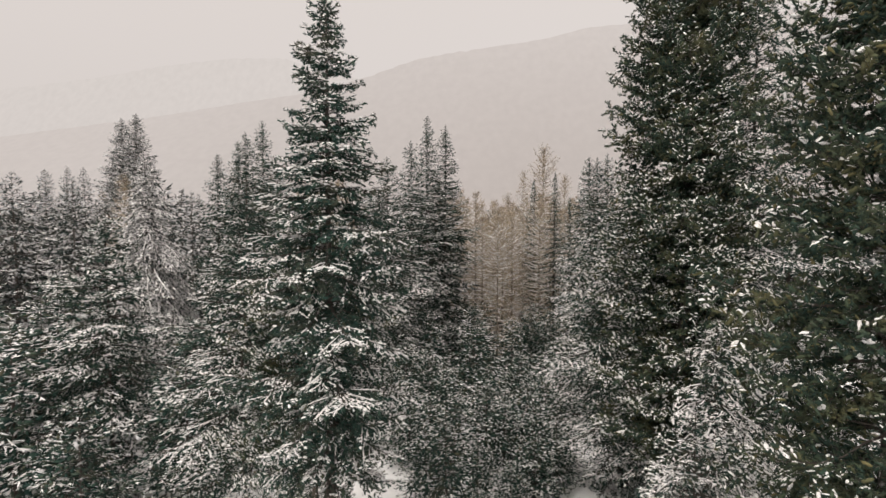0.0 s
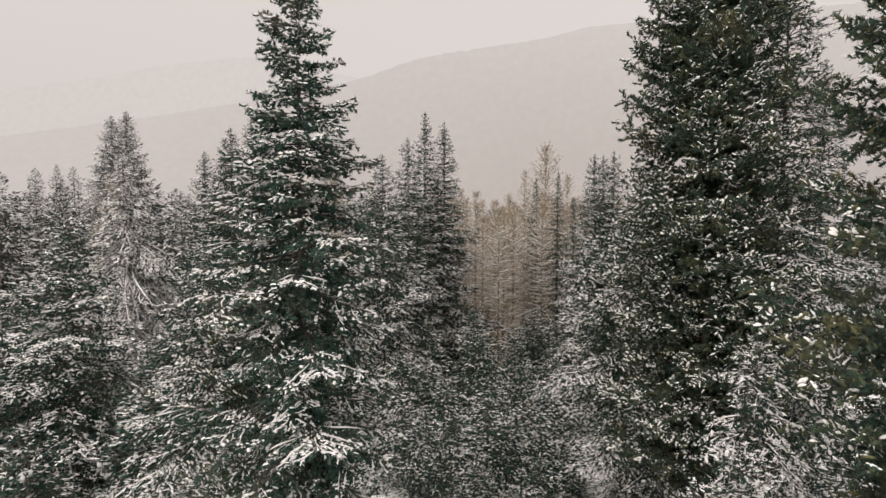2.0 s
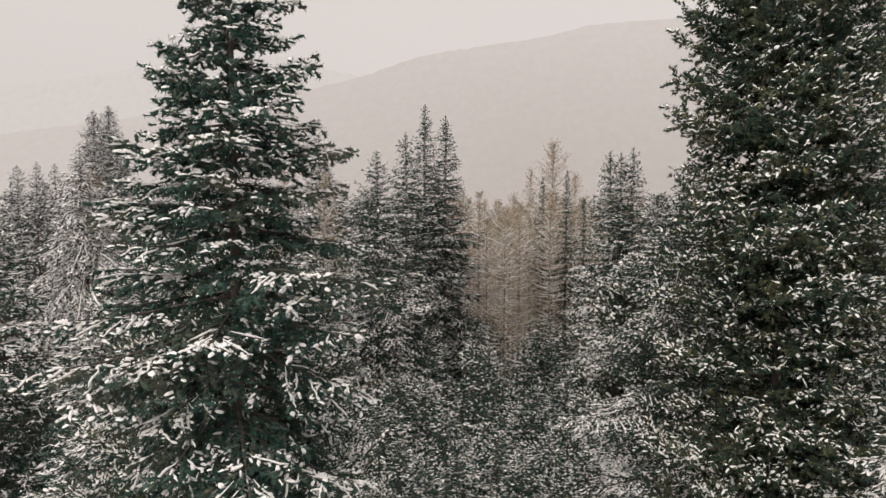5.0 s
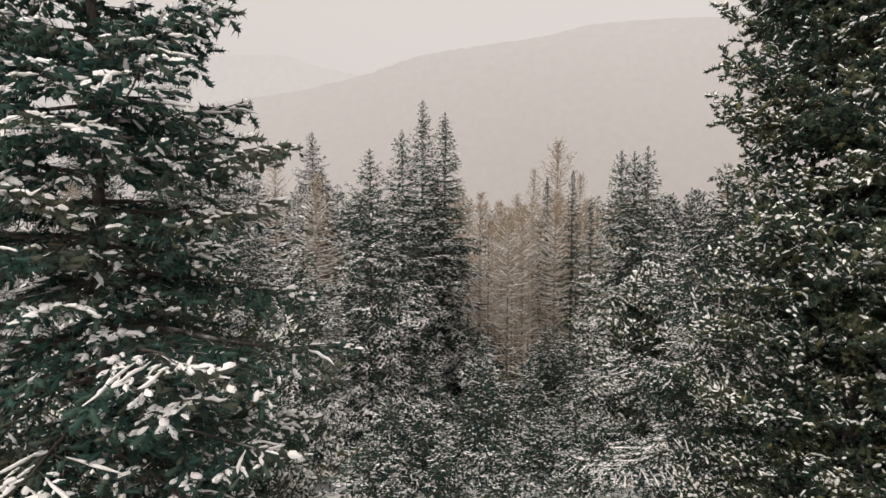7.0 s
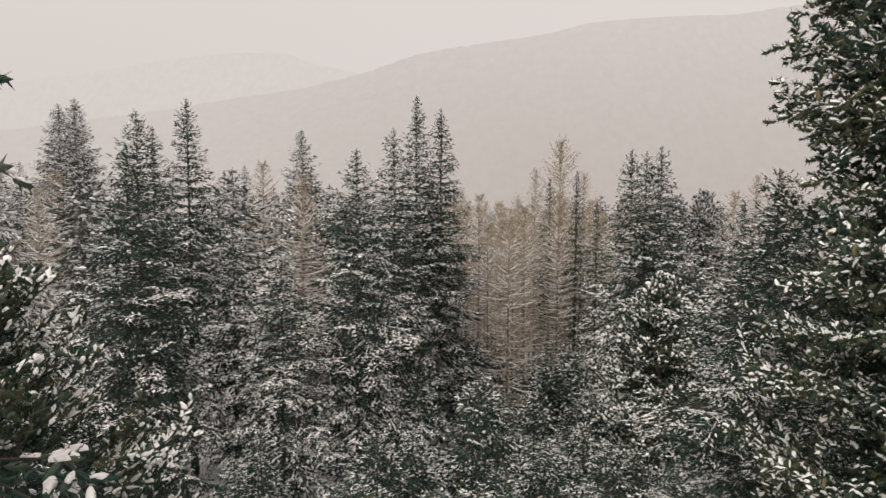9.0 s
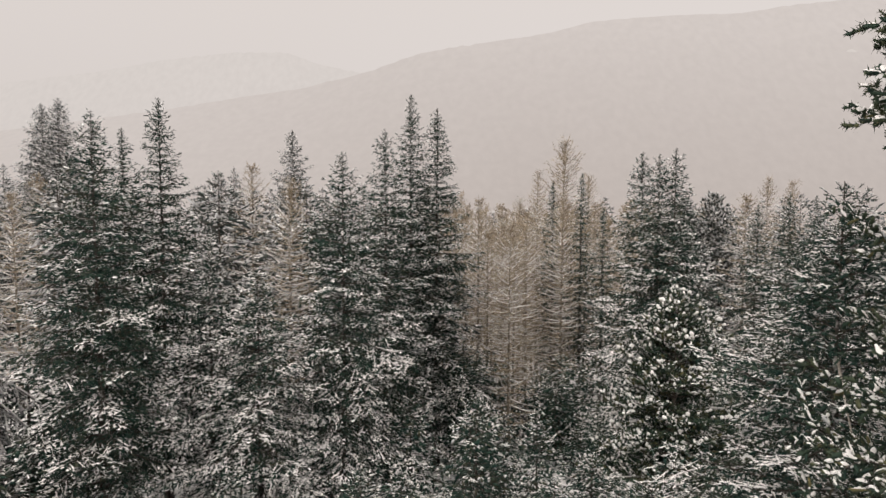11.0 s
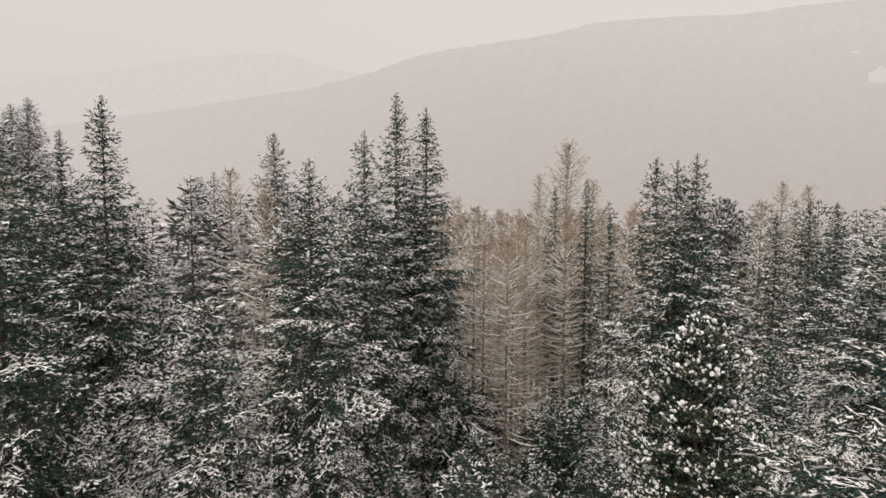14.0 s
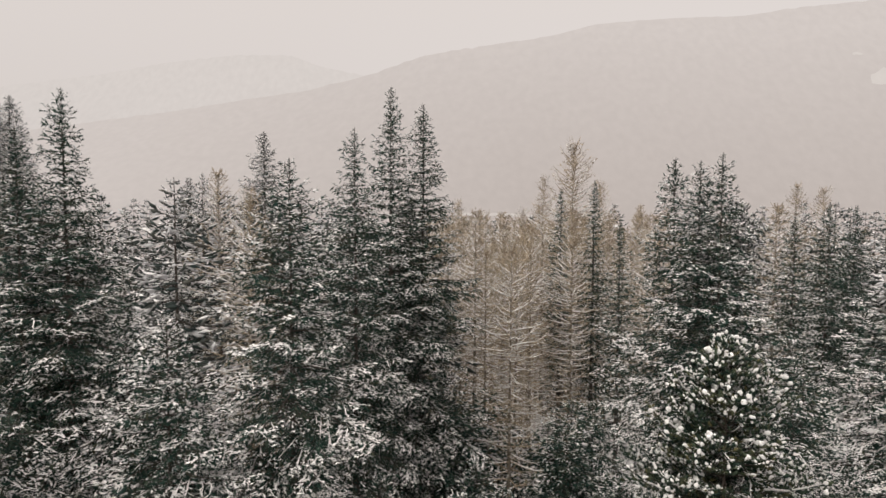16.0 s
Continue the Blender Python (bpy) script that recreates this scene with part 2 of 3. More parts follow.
def ridge_template(rng, fingers):
    """The same for shoots seen from farther off: a small ridge of snow with fingers to both sides."""
    sets = []
    for _ in range(8):
        at, start, end = rng.uniform(0.4, 0.7), rng.uniform(0.0, 0.3), rng.uniform(0.92, 1.12)
        v = [[start, rng.uniform(-0.2, 0.2), 0.35], [at, 0.9 * rng.uniform(0.6, 1.2), -0.05], [at + 0.05, rng.uniform(-0.25, 0.25), 0.7 * rng.uniform(0.8, 1.4)],
             [at, -0.9 * rng.uniform(0.6, 1.2), -0.05], [end, rng.uniform(-0.3, 0.3), 0.3]]
        f = [(0, 2, 1), (0, 3, 2), (4, 1, 2), (4, 2, 3)]
        for k in range(fingers):
            side, x, out = 1 if k % 2 else -1, rng.uniform(0.1, 0.65), rng.uniform(1.8, 3.4)
            fwd, n = rng.uniform(0.2, 0.42), len(v)
            v += [[x, 0.0, 0.5], [x + fwd * 0.4, side * out * 0.5, 0.0], [x + fwd * 0.55 + 0.05, side * out * 0.5, 0.5], [x + fwd * 0.7 + 0.1, side * out * 0.45, 0.0], [x + fwd, side * out, rng.uniform(-0.5, 0.4)]]
            f += [(n, n + 1, n + 2), (n, n + 2, n + 3), (n + 4, n + 2, n + 1), (n + 4, n + 3, n + 2)]
        sets.append(v)
    return np.array(sets), np.array(f)


def snow_template(fine):
    """A low pillow of snow lying on a shoot, one unit long."""
    if fine:
        a = np.arange(7) * 2 * np.pi / 7
        rings = [np.stack((0.5 + 0.5 * w * np.cos(a), 0.36 * w * np.sin(a), np.full(7, h)), 1) for w, h in ((0.7, -0.2), (1.0, 0.12), (0.74, 0.46))]
        v = np.vstack((*rings, [[0.5, 0, 0.64]]))
        f = []
        for i in range(7):
            j = (i + 1) % 7
            f += [(i, j, 7 + j), (i, 7 + j, 7 + i), (7 + i, 7 + j, 14 + j), (7 + i, 14 + j, 14 + i), (14 + i, 14 + j, 21)]
    else:
        a = np.arange(6) * np.pi / 3
        v = np.vstack((np.stack((0.5 + 0.5 * np.cos(a), 0.32 * np.sin(a), np.full(6, -0.06)), 1), [[0.5, 0, 0.36]]))
        f = [(i, (i + 1) % 6, 6) for i in range(6)]
    return v[None], np.array(f)


trng = np.random.default_rng(5)
SHOOT = {"fine": shoot_template(trng, 4, ((0.2, 0.75), (0.75, 0.9)), 9, 1.4),
         "mid": shoot_template(trng, 3, ((0.5, 0.9),), 3, 1.9),
         "far": shoot_template(trng, 3, ((0.5, 1.05),), 1, 1.2)}
TUFT = {"fine": shoot_template(trng, 4, ((0.3, 0.6), (0.85, 0.95)), 9, 1.5),
        "mid": shoot_template(trng, 4, ((0.6, 1.0),), 3, 1.4),
        "far": shoot_template(trng, 3, ((0.6, 1.1),), 1, 1.2)}
CAP = {"fine": cap_template(trng, 4, 5, 0.38), "mid": ridge_template(trng, 2), "far": ridge_template(trng, 1)}
PILLOW = {"fine": snow_template(True), "mid": snow_template(False), "far": snow_template(False)}


# ---- trees ----
def ground_z(x, y):
    base = 1.0 - 0.10 * np.clip(y, -60, 90) - 0.05 * np.clip(y - 90, 0, 110) - 0.09 * np.clip(y - 200, 0, 400)
    left = 0.07 * np.clip(-x - 14, 0, 60) * np.clip(1 - (y - 130) / 150, 0, 1)
    return base + left + 0.35 * np.sin(x * 0.21 + 1.3) * np.cos(y * 0.17) + 0.2 * np.sin(x * 0.53 + y * 0.4)


BOUGH_FIELDS = ("x", "y", "z", "az", "len", "rise", "sag", "lift", "bend", "u")


def bough_curve(b, s):
    """Points of boughs b (a dict of arrays) at the share s of their length."""
    out = b["len"] * (np.cos(b["rise"]) * s)
    z = b["len"] * (np.sin(b["rise"]) * s - b["sag"] * s ** 2 + b["lift"] * s ** 3)
    side = b["len"] * b["bend"] * s ** 2
    ca, sa = np.cos(b["az"]), np.sin(b["az"])
    return np.stack((b["x"] + out * ca - side * sa, b["y"] + out * sa + side * ca, b["z"] + z), -1)


def picked(b, i):
    return {k: v[i] for k, v in b.items()}


# spacing of the whorls, boughs in a whorl
HABIT = {"spruce": (0.62, 6), "broad": (0.56, 7), "weeping": (0.42, 6), "pine": (0.40, 7), "young_pine": (0.38, 6), "larch": (0.40, 5)}


def lay_boughs(rng, seed, H, R, z0, kind, spread=1.0, lean=0.0, extra=(), tight=1.0):
    """Whorls of boughs up the trunk."""
    gap, per = HABIT[kind]
    z, rows = z0, []
    while z < H - 0.10:
        u = (H - z) / (H - z0)
        n = max(3, int(round(per * (0.72 + 0.28 * min(1, u * 3)) * spread)))
        first = rng.uniform(0, 6.28)
        for k in range(n):
            az = first + k * 6.283 / n + rng.normal(0, 0.25)
            prof = min(1.0, 1.6 * u ** 0.86) + 0.02
            if kind == "broad":
                prof = min(1.0, (u * 6.0) ** 0.7) * min(1.0, 0.74 + 0.5 * u)
            if kind == "pine":
                prof = min(1, (u * 3.0) ** 0.7) * (1.0 if u < 0.75 else 1.0 - 0.9 * (u - 0.75))
            if kind == "larch":
                prof = min(1.0, 0.16 + 1.5 * u ** 0.65)
            if kind == "young_pine":
                prof = min(1, (u * 1.5) ** 0.7)
            ln = R * prof * rng.choice([rng.uniform(0.82, 1.1), rng.uniform(0.5, 0.8), rng.uniform(1.05, 1.3)], p=[0.62, 0.28, 0.10] if "pine" not in kind and kind != "broad" else [0.72, 0.28, 0.0])
            swell = noise.noise((1.1 * math.cos(az) + seed, 1.1 * math.sin(az), z * (0.62 if kind == "broad" else 1.1)))
            ln *= min(1.06, 1 + (swell - 0.15) * {"broad": 0.45, "pine": 0.6, "spruce": 0.4}.get(kind, 0.2))
            if kind == "spruce":
                rise, sag, lift = radians(50 - 62 * min(1, u * 1.6) ** 0.7) + rng.normal(0, 0.1), 0.12 + 0.32 * u, 0.18 + 0.14 * u
            elif kind == "weeping":
                rise, sag, lift = radians(35 - 45 * min(1, u * 2)) + rng.normal(0, 0.08), 0.35 + 0.55 * u, 0.08
            elif kind == "larch":
                rise, sag, lift = radians(60 - 58 * min(1, u * 2.2) ** 0.7) + rng.normal(0, 0.12), 0.08, 0.24
            elif kind == "broad":
                rise, sag, lift = radians(44 - 54 * min(1, u * 1.5)) + rng.normal(0, 0.12), 0.22, 0.30 + rng.uniform(0, 0.1)
            elif kind == "pine":
                rise, sag, lift = radians(45 - 52 * min(1, u * 1.4)) + rng.normal(0, 0.16), 0.16, 0.30 + rng.uniform(0, 0.12)
            else:
                rise, sag, lift = radians(55 - 62 * min(1, u * 1.2)) + rng.normal(0, 0.1), 0.22, 0.28
            rows.append((lean * z, 0.0, z + rng.uniform(-1, 1) * (0.08 if tight >= 1 else 0.2), az, ln, rise, sag, lift, rng.normal(0, 0.12), u))
        z += gap * tight * (0.26 + 1.0 * u ** 0.55) * rng.uniform(0.8, 1.2)
    for q in extra:
        rows.append((0.0, 0.0, q[0], radians(q[1]), q[2], radians(q[3]), q[4], q[5], 0.0, 0.6))
    return dict(zip(BOUGH_FIELDS, np.array(rows).T))


def grown(rng, b, e, kind, dense=1.0, inner=0.25):
    """Branchlets on the boughs and shoots on the branchlets."""
    piney = "pine" in kind
    n2 = np.maximum(2, (b["len"] / (e * (0.95 if piney else 0.75)) * dense).astype(int))
    who = np.repeat(np.arange(len(n2)), n2)
    k = np.concatenate([np.arange(n) for n in n2])
    s0 = 0.22 if piney else 0.08
    s = s0 + (1 - s0) * (k + rng.uniform(0.1, 0.9, len(k))) / n2[who]
    bb = picked(b, who)
    start = bough_curve(bb, s)
    tan = unit(bough_curve(bb, s + 0.03) - start)
    lat = unit(np.cross(tan, np.array([0, 0, 1.0])))
    sgn = np.where(k % 2 == 0, 1.0, -1.0)
    ang = np.radians(rng.uniform(35, 70, len(k)))
    ln = bb["len"] * (0.50 * (1 - s) + 0.13) * rng.uniform(0.55, 1.15, len(k)) + e * 0.35 * np.minimum(1, bb["len"] / e * 0.5)
    way = tan * np.cos(ang)[:, None] + lat * (sgn * np.sin(ang))[:, None]
    if piney:
        ln = bb["len"] * (0.32 * (1 - s) + 0.17) * rng.uniform(0.6, 1.2, len(k)) + e * 0.2
    if kind == "broad":
        ln = bb["len"] * (0.30 * (1 - s) + 0.2) * rng.uniform(0.55, 1.2, len(k)) + e * 0.3
    if kind == "spruce":
        way[:, 2] += -0.10 - 0.22 * bb["u"] + rng.normal(0, 0.12, len(k))
    elif kind == "broad":
        way[:, 2] += 0.05 + rng.normal(0, 0.3, len(k))
    elif kind == "weeping":
        way[:, 2] += -0.7 - 0.3 * bb["u"] + rng.normal(0, 0.2, len(k))
    elif piney:
        way[:, 2] += 0.12 + rng.normal(0, 0.42, len(k))
    else:
        way[:, 2] += -0.12 + rng.normal(0, 0.25, len(k))
    way = unit(way)
    clump2 = rng.uniform(0, 1, len(k)) * 0.28 + 0.72 * rng.uniform(0, 1, len(n2))[who]
    end = start + way * ln[:, None]
    n3 = np.maximum(2, (ln / (e * 0.46) * dense).astype(int))
    w3 = np.repeat(np.arange(len(n3)), n3)
    k3 = np.concatenate([np.arange(n) for n in n3])
    f = (k3 + rng.uniform(0.2, 1.0, len(k3))) / n3[w3]
    sw, st = way[w3], start[w3]
    sl = unit(np.cross(sw, np.array([0, 0, 1.0])))
    a3 = np.radians(rng.uniform(18, 78, len(k3))) * np.where(k3 % 2 == 0, 1, -1)
    d = sw * np.cos(a3)[:, None] + sl * np.sin(a3)[:, None]
    d[:, 2] += (rng.uniform(0.15, 0.9, len(k3)) if piney else rng.normal(0.2, 0.6, len(k3)) if kind == "broad" else rng.normal(-0.06, 0.20, len(k3)))
    hang = rng.uniform(0, 1, len(k3)) < (0.0 if piney else 0.22)
    d[hang, 2] -= rng.uniform(0.5, 1.3, int(hang.sum()))
    o = st + sw * (ln[w3] * f)[:, None]
    o[:, 2] -= 0.10 * ln[w3] * f ** 2
    size = e * rng.uniform(0.7, 1.25, len(k3)) * np.clip(0.22 + 0.32 * b["len"][who[w3]] / e, 0.32 if e < 0.5 else 0.2, 1.0)
    outer = np.clip(s[w3] + 0.4 * f, 0, 1)
    seen = rng.uniform(0, 1, len(k3)) < np.clip(inner + 1.2 * outer, 0, 1)
    o, d, size, outer, w3, hang = o[seen], d[seen], size[seen], outer[seen], w3[seen], hang[seen]
    m = len(b["len"])
    tip = bough_curve(b, np.full(m, 0.95))
    tw = unit(tip - bough_curve(b, np.full(m, 0.82)))
    o = np.vstack((o, tip))
    d = np.vstack((unit(d), tw))
    size = np.concatenate((size, np.clip(b["len"] * 0.6, 0.26 * e, 1.1 * e)))
    outer = np.concatenate((outer, np.ones(m)))
    clump = np.concatenate((clump2[w3], np.full(m, 0.7)))
    owner = np.concatenate((who[w3], np.arange(m)))
    hang = np.concatenate((hang, np.zeros(m, bool)))
    return (start, end, ln, who, clump2, s), (o, d, size, outer, clump, owner, hang)


def trunk_mesh(rng, H, r, mat, lean=0.0, sides=8):
    k = 10
    zz = np.linspace(-0.4, H + 0.08, k)
    wob = np.cumsum(rng.normal(0, 0.012, (k, 2)), axis=0)
    wob[-1] = wob[-2]
    path = np.stack((wob[:, 0] + lean * zz, wob[:, 1], zz), 1)[None]
    rad = (r * (1 - np.clip(zz, 0, H) / H) ** 1.1 + 0.008 + 0.35 * r * np.exp(-np.clip(zz, 0, H) * 1.6))[None]
    v, q = tubes(path, rad, sides)
    v = v + rng.normal(0, r * 0.03, v.shape)
    return mesh_from("trunk", [(v, q, mat)], True)


def bough_tubes(rng, b, points, sides):
    s = np.linspace(0, 1, points)
    p = bough_curve({k: v[:, None] for k, v in b.items()}, s[None, :])
    p[:, 1:-1] += rng.normal(0, 0.012, p[:, 1:-1].shape) * b["len"][:, None, None]
    r = (0.008 + 0.011 * b["len"])[:, None] * (1 - 0.85 * s)[None]
    return p, r, sides


def tree(name, kind, x, y, H, R, seed, label, e=0.3, z0=None, snow=0.5, pad=1.0, lod="mid", spread=1.0, lean=0.0, extra=(), mat=None, group="", bare=(), dense=1.0, tight=1.0, split=False, heaped=False, low=0.22, plump=1.0):
    """One conifer: trunk, crown and the snow on it; the trees nearest the way have each bough as a part with its own snow."""
    rng = np.random.default_rng(seed)
    z0 = H * 0.08 if z0 is None else z0
    root = tagged(new(name), label, "tree", group)
    root.matrix_basis = pose(x, y, float(ground_z(x, y)) - 0.15)
    piney = "pine" in kind
    bark, green = PINE_BARK if piney else BARK, mat or (PINE if piney else SPRUCE)

    def part(nm, me, lab="", under=root, kind=""):
        ob = new(nm, me)
        ob.parent = under
        return tagged(ob, lab, kind=kind)

    part("trunk", trunk_mesh(rng, H, 0.0085 * H + 0.03, bark, lean))
    b = lay_boughs(rng, seed * 1.7, H, R, z0, kind, spread, lean, extra, tight)
    (st, en, ln, who, clump2, s2), (o, d, size, outer, clump, owner, hang) = grown(rng, b, e, kind, dense, 0.3 if lod == "fine" else 0.55)
    if lod != "far" and kind != "young_pine":
        # short shoots round the upper stem
        m = int(0.55 * H / (e * 0.16))
        z, az = H * (1 - 0.55 * rng.uniform(0, 1, m) ** 1.3), rng.uniform(0, 6.28, m)
        o = np.vstack((o, np.stack((lean * z, 0 * z, z), 1)))
        d = np.vstack((d, unit(np.stack((np.cos(az), np.sin(az), rng.uniform(0.1, 0.9, m)), 1))))
        size = np.concatenate((size, e * rng.uniform(0.7, 1.2, m) * np.clip((H - z) / 1.5 + 0.25, 0.3, 1.0)))
        outer, clump, hang = np.concatenate((outer, np.full(m, 0.6))), np.concatenate((clump, rng.uniform(0, 1, m))), np.concatenate((hang, np.zeros(m, bool)))
        order = np.argsort(b["z"])
        owner = np.concatenate((owner, order[np.clip(np.searchsorted(b["z"][order], z), 0, len(order) - 1)]))
    p, r, sides = bough_tubes(rng, b, 5 if lod != "far" else 3, 4 if lod == "fine" else 3)
    p2 = np.stack((st, en), 1)
    r2 = np.stack((0.004 + 0.004 * ln, np.full(len(ln), 0.002)), 1) * max(1.0, e / 0.18)
    # snow: whole branchlets carry it or stay bare
    waves = rng.normal(0, 1, (6, 3)) * np.array([1, 1, 1.5]) * (4.2 if lod == "fine" else 3.0)
    drift = 0.16 * sum(np.sin(o @ w + i) for i, w in enumerate(waves))
    laden = clump + drift + 1.6 * (outer - 0.78) + low * (b["u"][owner] - 0.6) > 1.0 - 0.70 * snow
    decked = clump2 + 1.6 * (np.clip(s2 + 0.2, 0, 1) - 0.78) + low * (b["u"][who] - 0.6) > 1.04 - 0.70 * snow
    keep = (rng.uniform(0, 1, len(o)) < np.where(laden, 0.96, 0.02)) & ~hang
    girth = size * rng.uniform(0.75, 1.3, len(size)) * (0.19 if piney else {"fine": 0.17, "mid": 0.125, "far": 0.14}[lod]) * plump
    girth = np.where(keep, girth, girth * (1.1 if lod == "fine" else 1.35))
    cover = girth * rng.uniform(0.55, 1.05, len(size)) * pad
    heap = keep & (rng.uniform(0, 1, len(o)) < (0.42 if heaped else 0.25 if piney else 0.06))
    sz = size * (rng.uniform(0.3, 0.95, len(size)) if heaped else rng.uniform(0.3, 0.75, len(size))) * pad
    wd = sz * rng.uniform(0.55, 0.95, len(size)) * (1.1 if heaped else 1.0)
    tpl = (TUFT if piney else SHOOT)[lod]

    def crown(i_b, i_t, i_s):
        out = [(*tubes(p[i_b], r[i_b], sides), bark)]
        if lod == "fine":
            out.append((*tubes(p2[i_t], r2[i_t], 3), bark))
        elif lod == "mid":
            w = en[i_t] - st[i_t]
            across = unit(np.cross(w, np.array([0.3, 0.2, 1.0]))) * 0.014
            v = np.stack((st[i_t] - across, st[i_t] + across, en[i_t]), 1).reshape(-1, 3)
            out.append((v, np.arange(len(v)).reshape(-1, 3), bark))
        out.append((*stamped(*tpl, o[i_s], d[i_s], size[i_s] * 1.1, rng, 0.75, False, 0.0, girth[i_s]), green))
        return out

    lined = rng.uniform(0, 1, len(p)) < (0.9 if kind == "weeping" else 0.4 if heaped else 0.0) * snow
    line_r = (0.008 + 0.009 * b["len"])[:, None] * np.array([0.7, 1.15, 1.0, 0.8, 0.3])[None] * rng.uniform(0.6, 1.3, (len(p), 5))
    line_p = bough_curve({q: w[:, None] for q, w in b.items()}, np.linspace(0.35, 0.98, 5)[None])
    line_p = line_p + rng.normal(0, 0.01, line_p.shape) * b["len"][:, None, None]
    line_p[..., 2] += 0.02 + 0.008 * b["len"][:, None]

    def settled(i, i_b):
        h, k = i[heap[i]], i[keep[i]]
        j = i_b[lined[i_b]]
        out = [(*tubes(line_p[j], line_r[j], 4), SNOW)] if lod != "far" and len(j) else []
        lift = np.array([0, 0, 0.25]) * girth[k][:, None]
        if not heaped:
            out.append((*stamped(*CAP[lod], o[k] + lift, d[k], size[k] * rng.uniform(0.65, 1.12, len(k)), rng, 0.35, False, 0.0, cover[k]), SNOW))
        q = np.nonzero(decked & (np.isin(who, i_b) if len(i_b) < len(p) else True))[0]
        if len(q) and lod == "fine" and not piney and kind != "broad":
            # ropes of snow along the branchlets
            t = np.linspace(0.2, 1.0, 5)
            rope = st[q][:, None] + (en - st)[q][:, None] * t[None, :, None] + np.array([0, 0, 0.12 * e]) + rng.normal(0, 0.07, (len(q), 5, 3)) * e
            out.append((*tubes(rope, e * np.array([0.05, 0.13, 0.16, 0.15, 0.05])[None] * rng.uniform(0.5, 1.25, (len(q), 5)) * pad, 5), SNOW))
        elif len(q) and lod != "fine":
            w = en[q] - st[q]
            out.append((*stamped(*CAP[lod], st[q] + np.array([0, 0, 0.07 * e]), w, ln[q], rng, 0.3, False, 0.0, e * rng.uniform(0.05, 0.10, len(q))), SNOW))
        if len(h):
            at = o[h] + np.array([0, 0, 0.8]) * girth[h][:, None] + d[h] * (size[h] * rng.uniform(0.1, 0.6, len(h)))[:, None]
            out.append((*stamped(*PILLOW["fine" if heaped else lod], at, d[h] + rng.normal(0, 0.3, (len(h), 3)), sz[h], rng, 0.25, True, 0.05, wd[h]), SNOW))
        return out

    if split:
        for j in range(len(b["len"])):
            i_s = np.nonzero(owner == j)[0]
            ob = part("bough", mesh_from("bough", crown(slice(j, j + 1), np.nonzero(who == j)[0], i_s)))
            if keep[i_s].any():
                part("snow", mesh_from("snow", settled(i_s, np.array([j])), True), "", ob, "stuff")
    else:
        part("crown", mesh_from("crown", crown(slice(None), slice(None), slice(None))))
        part("snow", mesh_from("snow", settled(np.arange(len(o)), np.arange(len(p))), True), "settled snow", root, "stuff")
    for nm, q in bare:
        db = {k: np.array([[w]]) for k, w in zip(BOUGH_FIELDS, (0.0, 0.0, q[0], radians(q[1]), q[2], radians(q[3]), q[4], q[5], 0.1, 0.5))}
        pth = bough_curve(db, np.linspace(0, 1, 9)[None])
        part(nm, mesh_from(nm, [(*tubes(pth, np.linspace(0.04, 0.014, 9)[None], 6), DEAD)], True), "bare bough rimed with snow")
    return root


def larch(x, y, H, R, seed, label, group="", e=0.6):
    """A bare larch: trunk and a thin crown of rimed boughs and twigs."""
    rng = np.random.default_rng(seed)
    root = tagged(new("larch"), label, "tree", group)
    root.matrix_basis = pose(x, y, float(ground_z(x, y)) - 0.15)

    def part(nm, me, lab=""):
        ob = new(nm, me)
        ob.parent = root
        return tagged(ob, lab)

    part("trunk", trunk_mesh(rng, H, 0.008 * H + 0.02, LARCH_BARK, rng.normal(0, 0.006), 6))
    b = lay_boughs(rng, seed * 1.7, H, R, H * 0.12, "larch", 0.75)
    s = np.linspace(0, 1, 4)
    p = bough_curve({k: v[:, None] for k, v in b.items()}, s[None])
    p[:, 1:] += rng.normal(0, 0.02, p[:, 1:].shape) * b["len"][:, None, None]
    pieces = [(*tubes(p, (0.022 + 0.014 * b["len"])[:, None] * (1 - 0.7 * s)[None], 3), TWIG)]
    (st, en, ln, *_), (o, d, size, *_) = grown(rng, b, e, "larch", 0.75)
    d = unit(d + np.array([0, 0, 0.05]))
    across = unit(np.cross(d, rng.normal(0, 1, d.shape))) * 0.03
    v = np.stack((o - across, o + across, o + d * size[:, None]), 1).reshape(-1, 3)
    pieces.append((v, np.arange(len(v)).reshape(-1, 3), TWIG))
    w = en - st
    across = unit(np.cross(w, rng.normal(0, 1, w.shape))) * 0.02
    v = np.stack((st - across, st + across, en), 1).reshape(-1, 3)
    pieces.append((v, np.arange(len(v)).reshape(-1, 3), TWIG))
    part("crown", mesh_from("crown", pieces), "bare twigs rimed with frost")
    low = np.nonzero((b["u"] > 0.12) & (rng.uniform(0, 1, len(p)) < 0.7))[0]
    v, q = tubes(p[low] + np.array([0, 0, 0.03]), (0.02 + 0.008 * b["len"][low])[:, None] * np.array([0.8, 1.1, 0.9, 0.4])[None] * rng.uniform(0.6, 1.4, (len(low), 4)), 3)
    tagged(part("snow", mesh_from("snow", [(v, q, SNOW)], True), "snow lying along the boughs"), "snow lying along the boughs", kind="stuff")
    return root


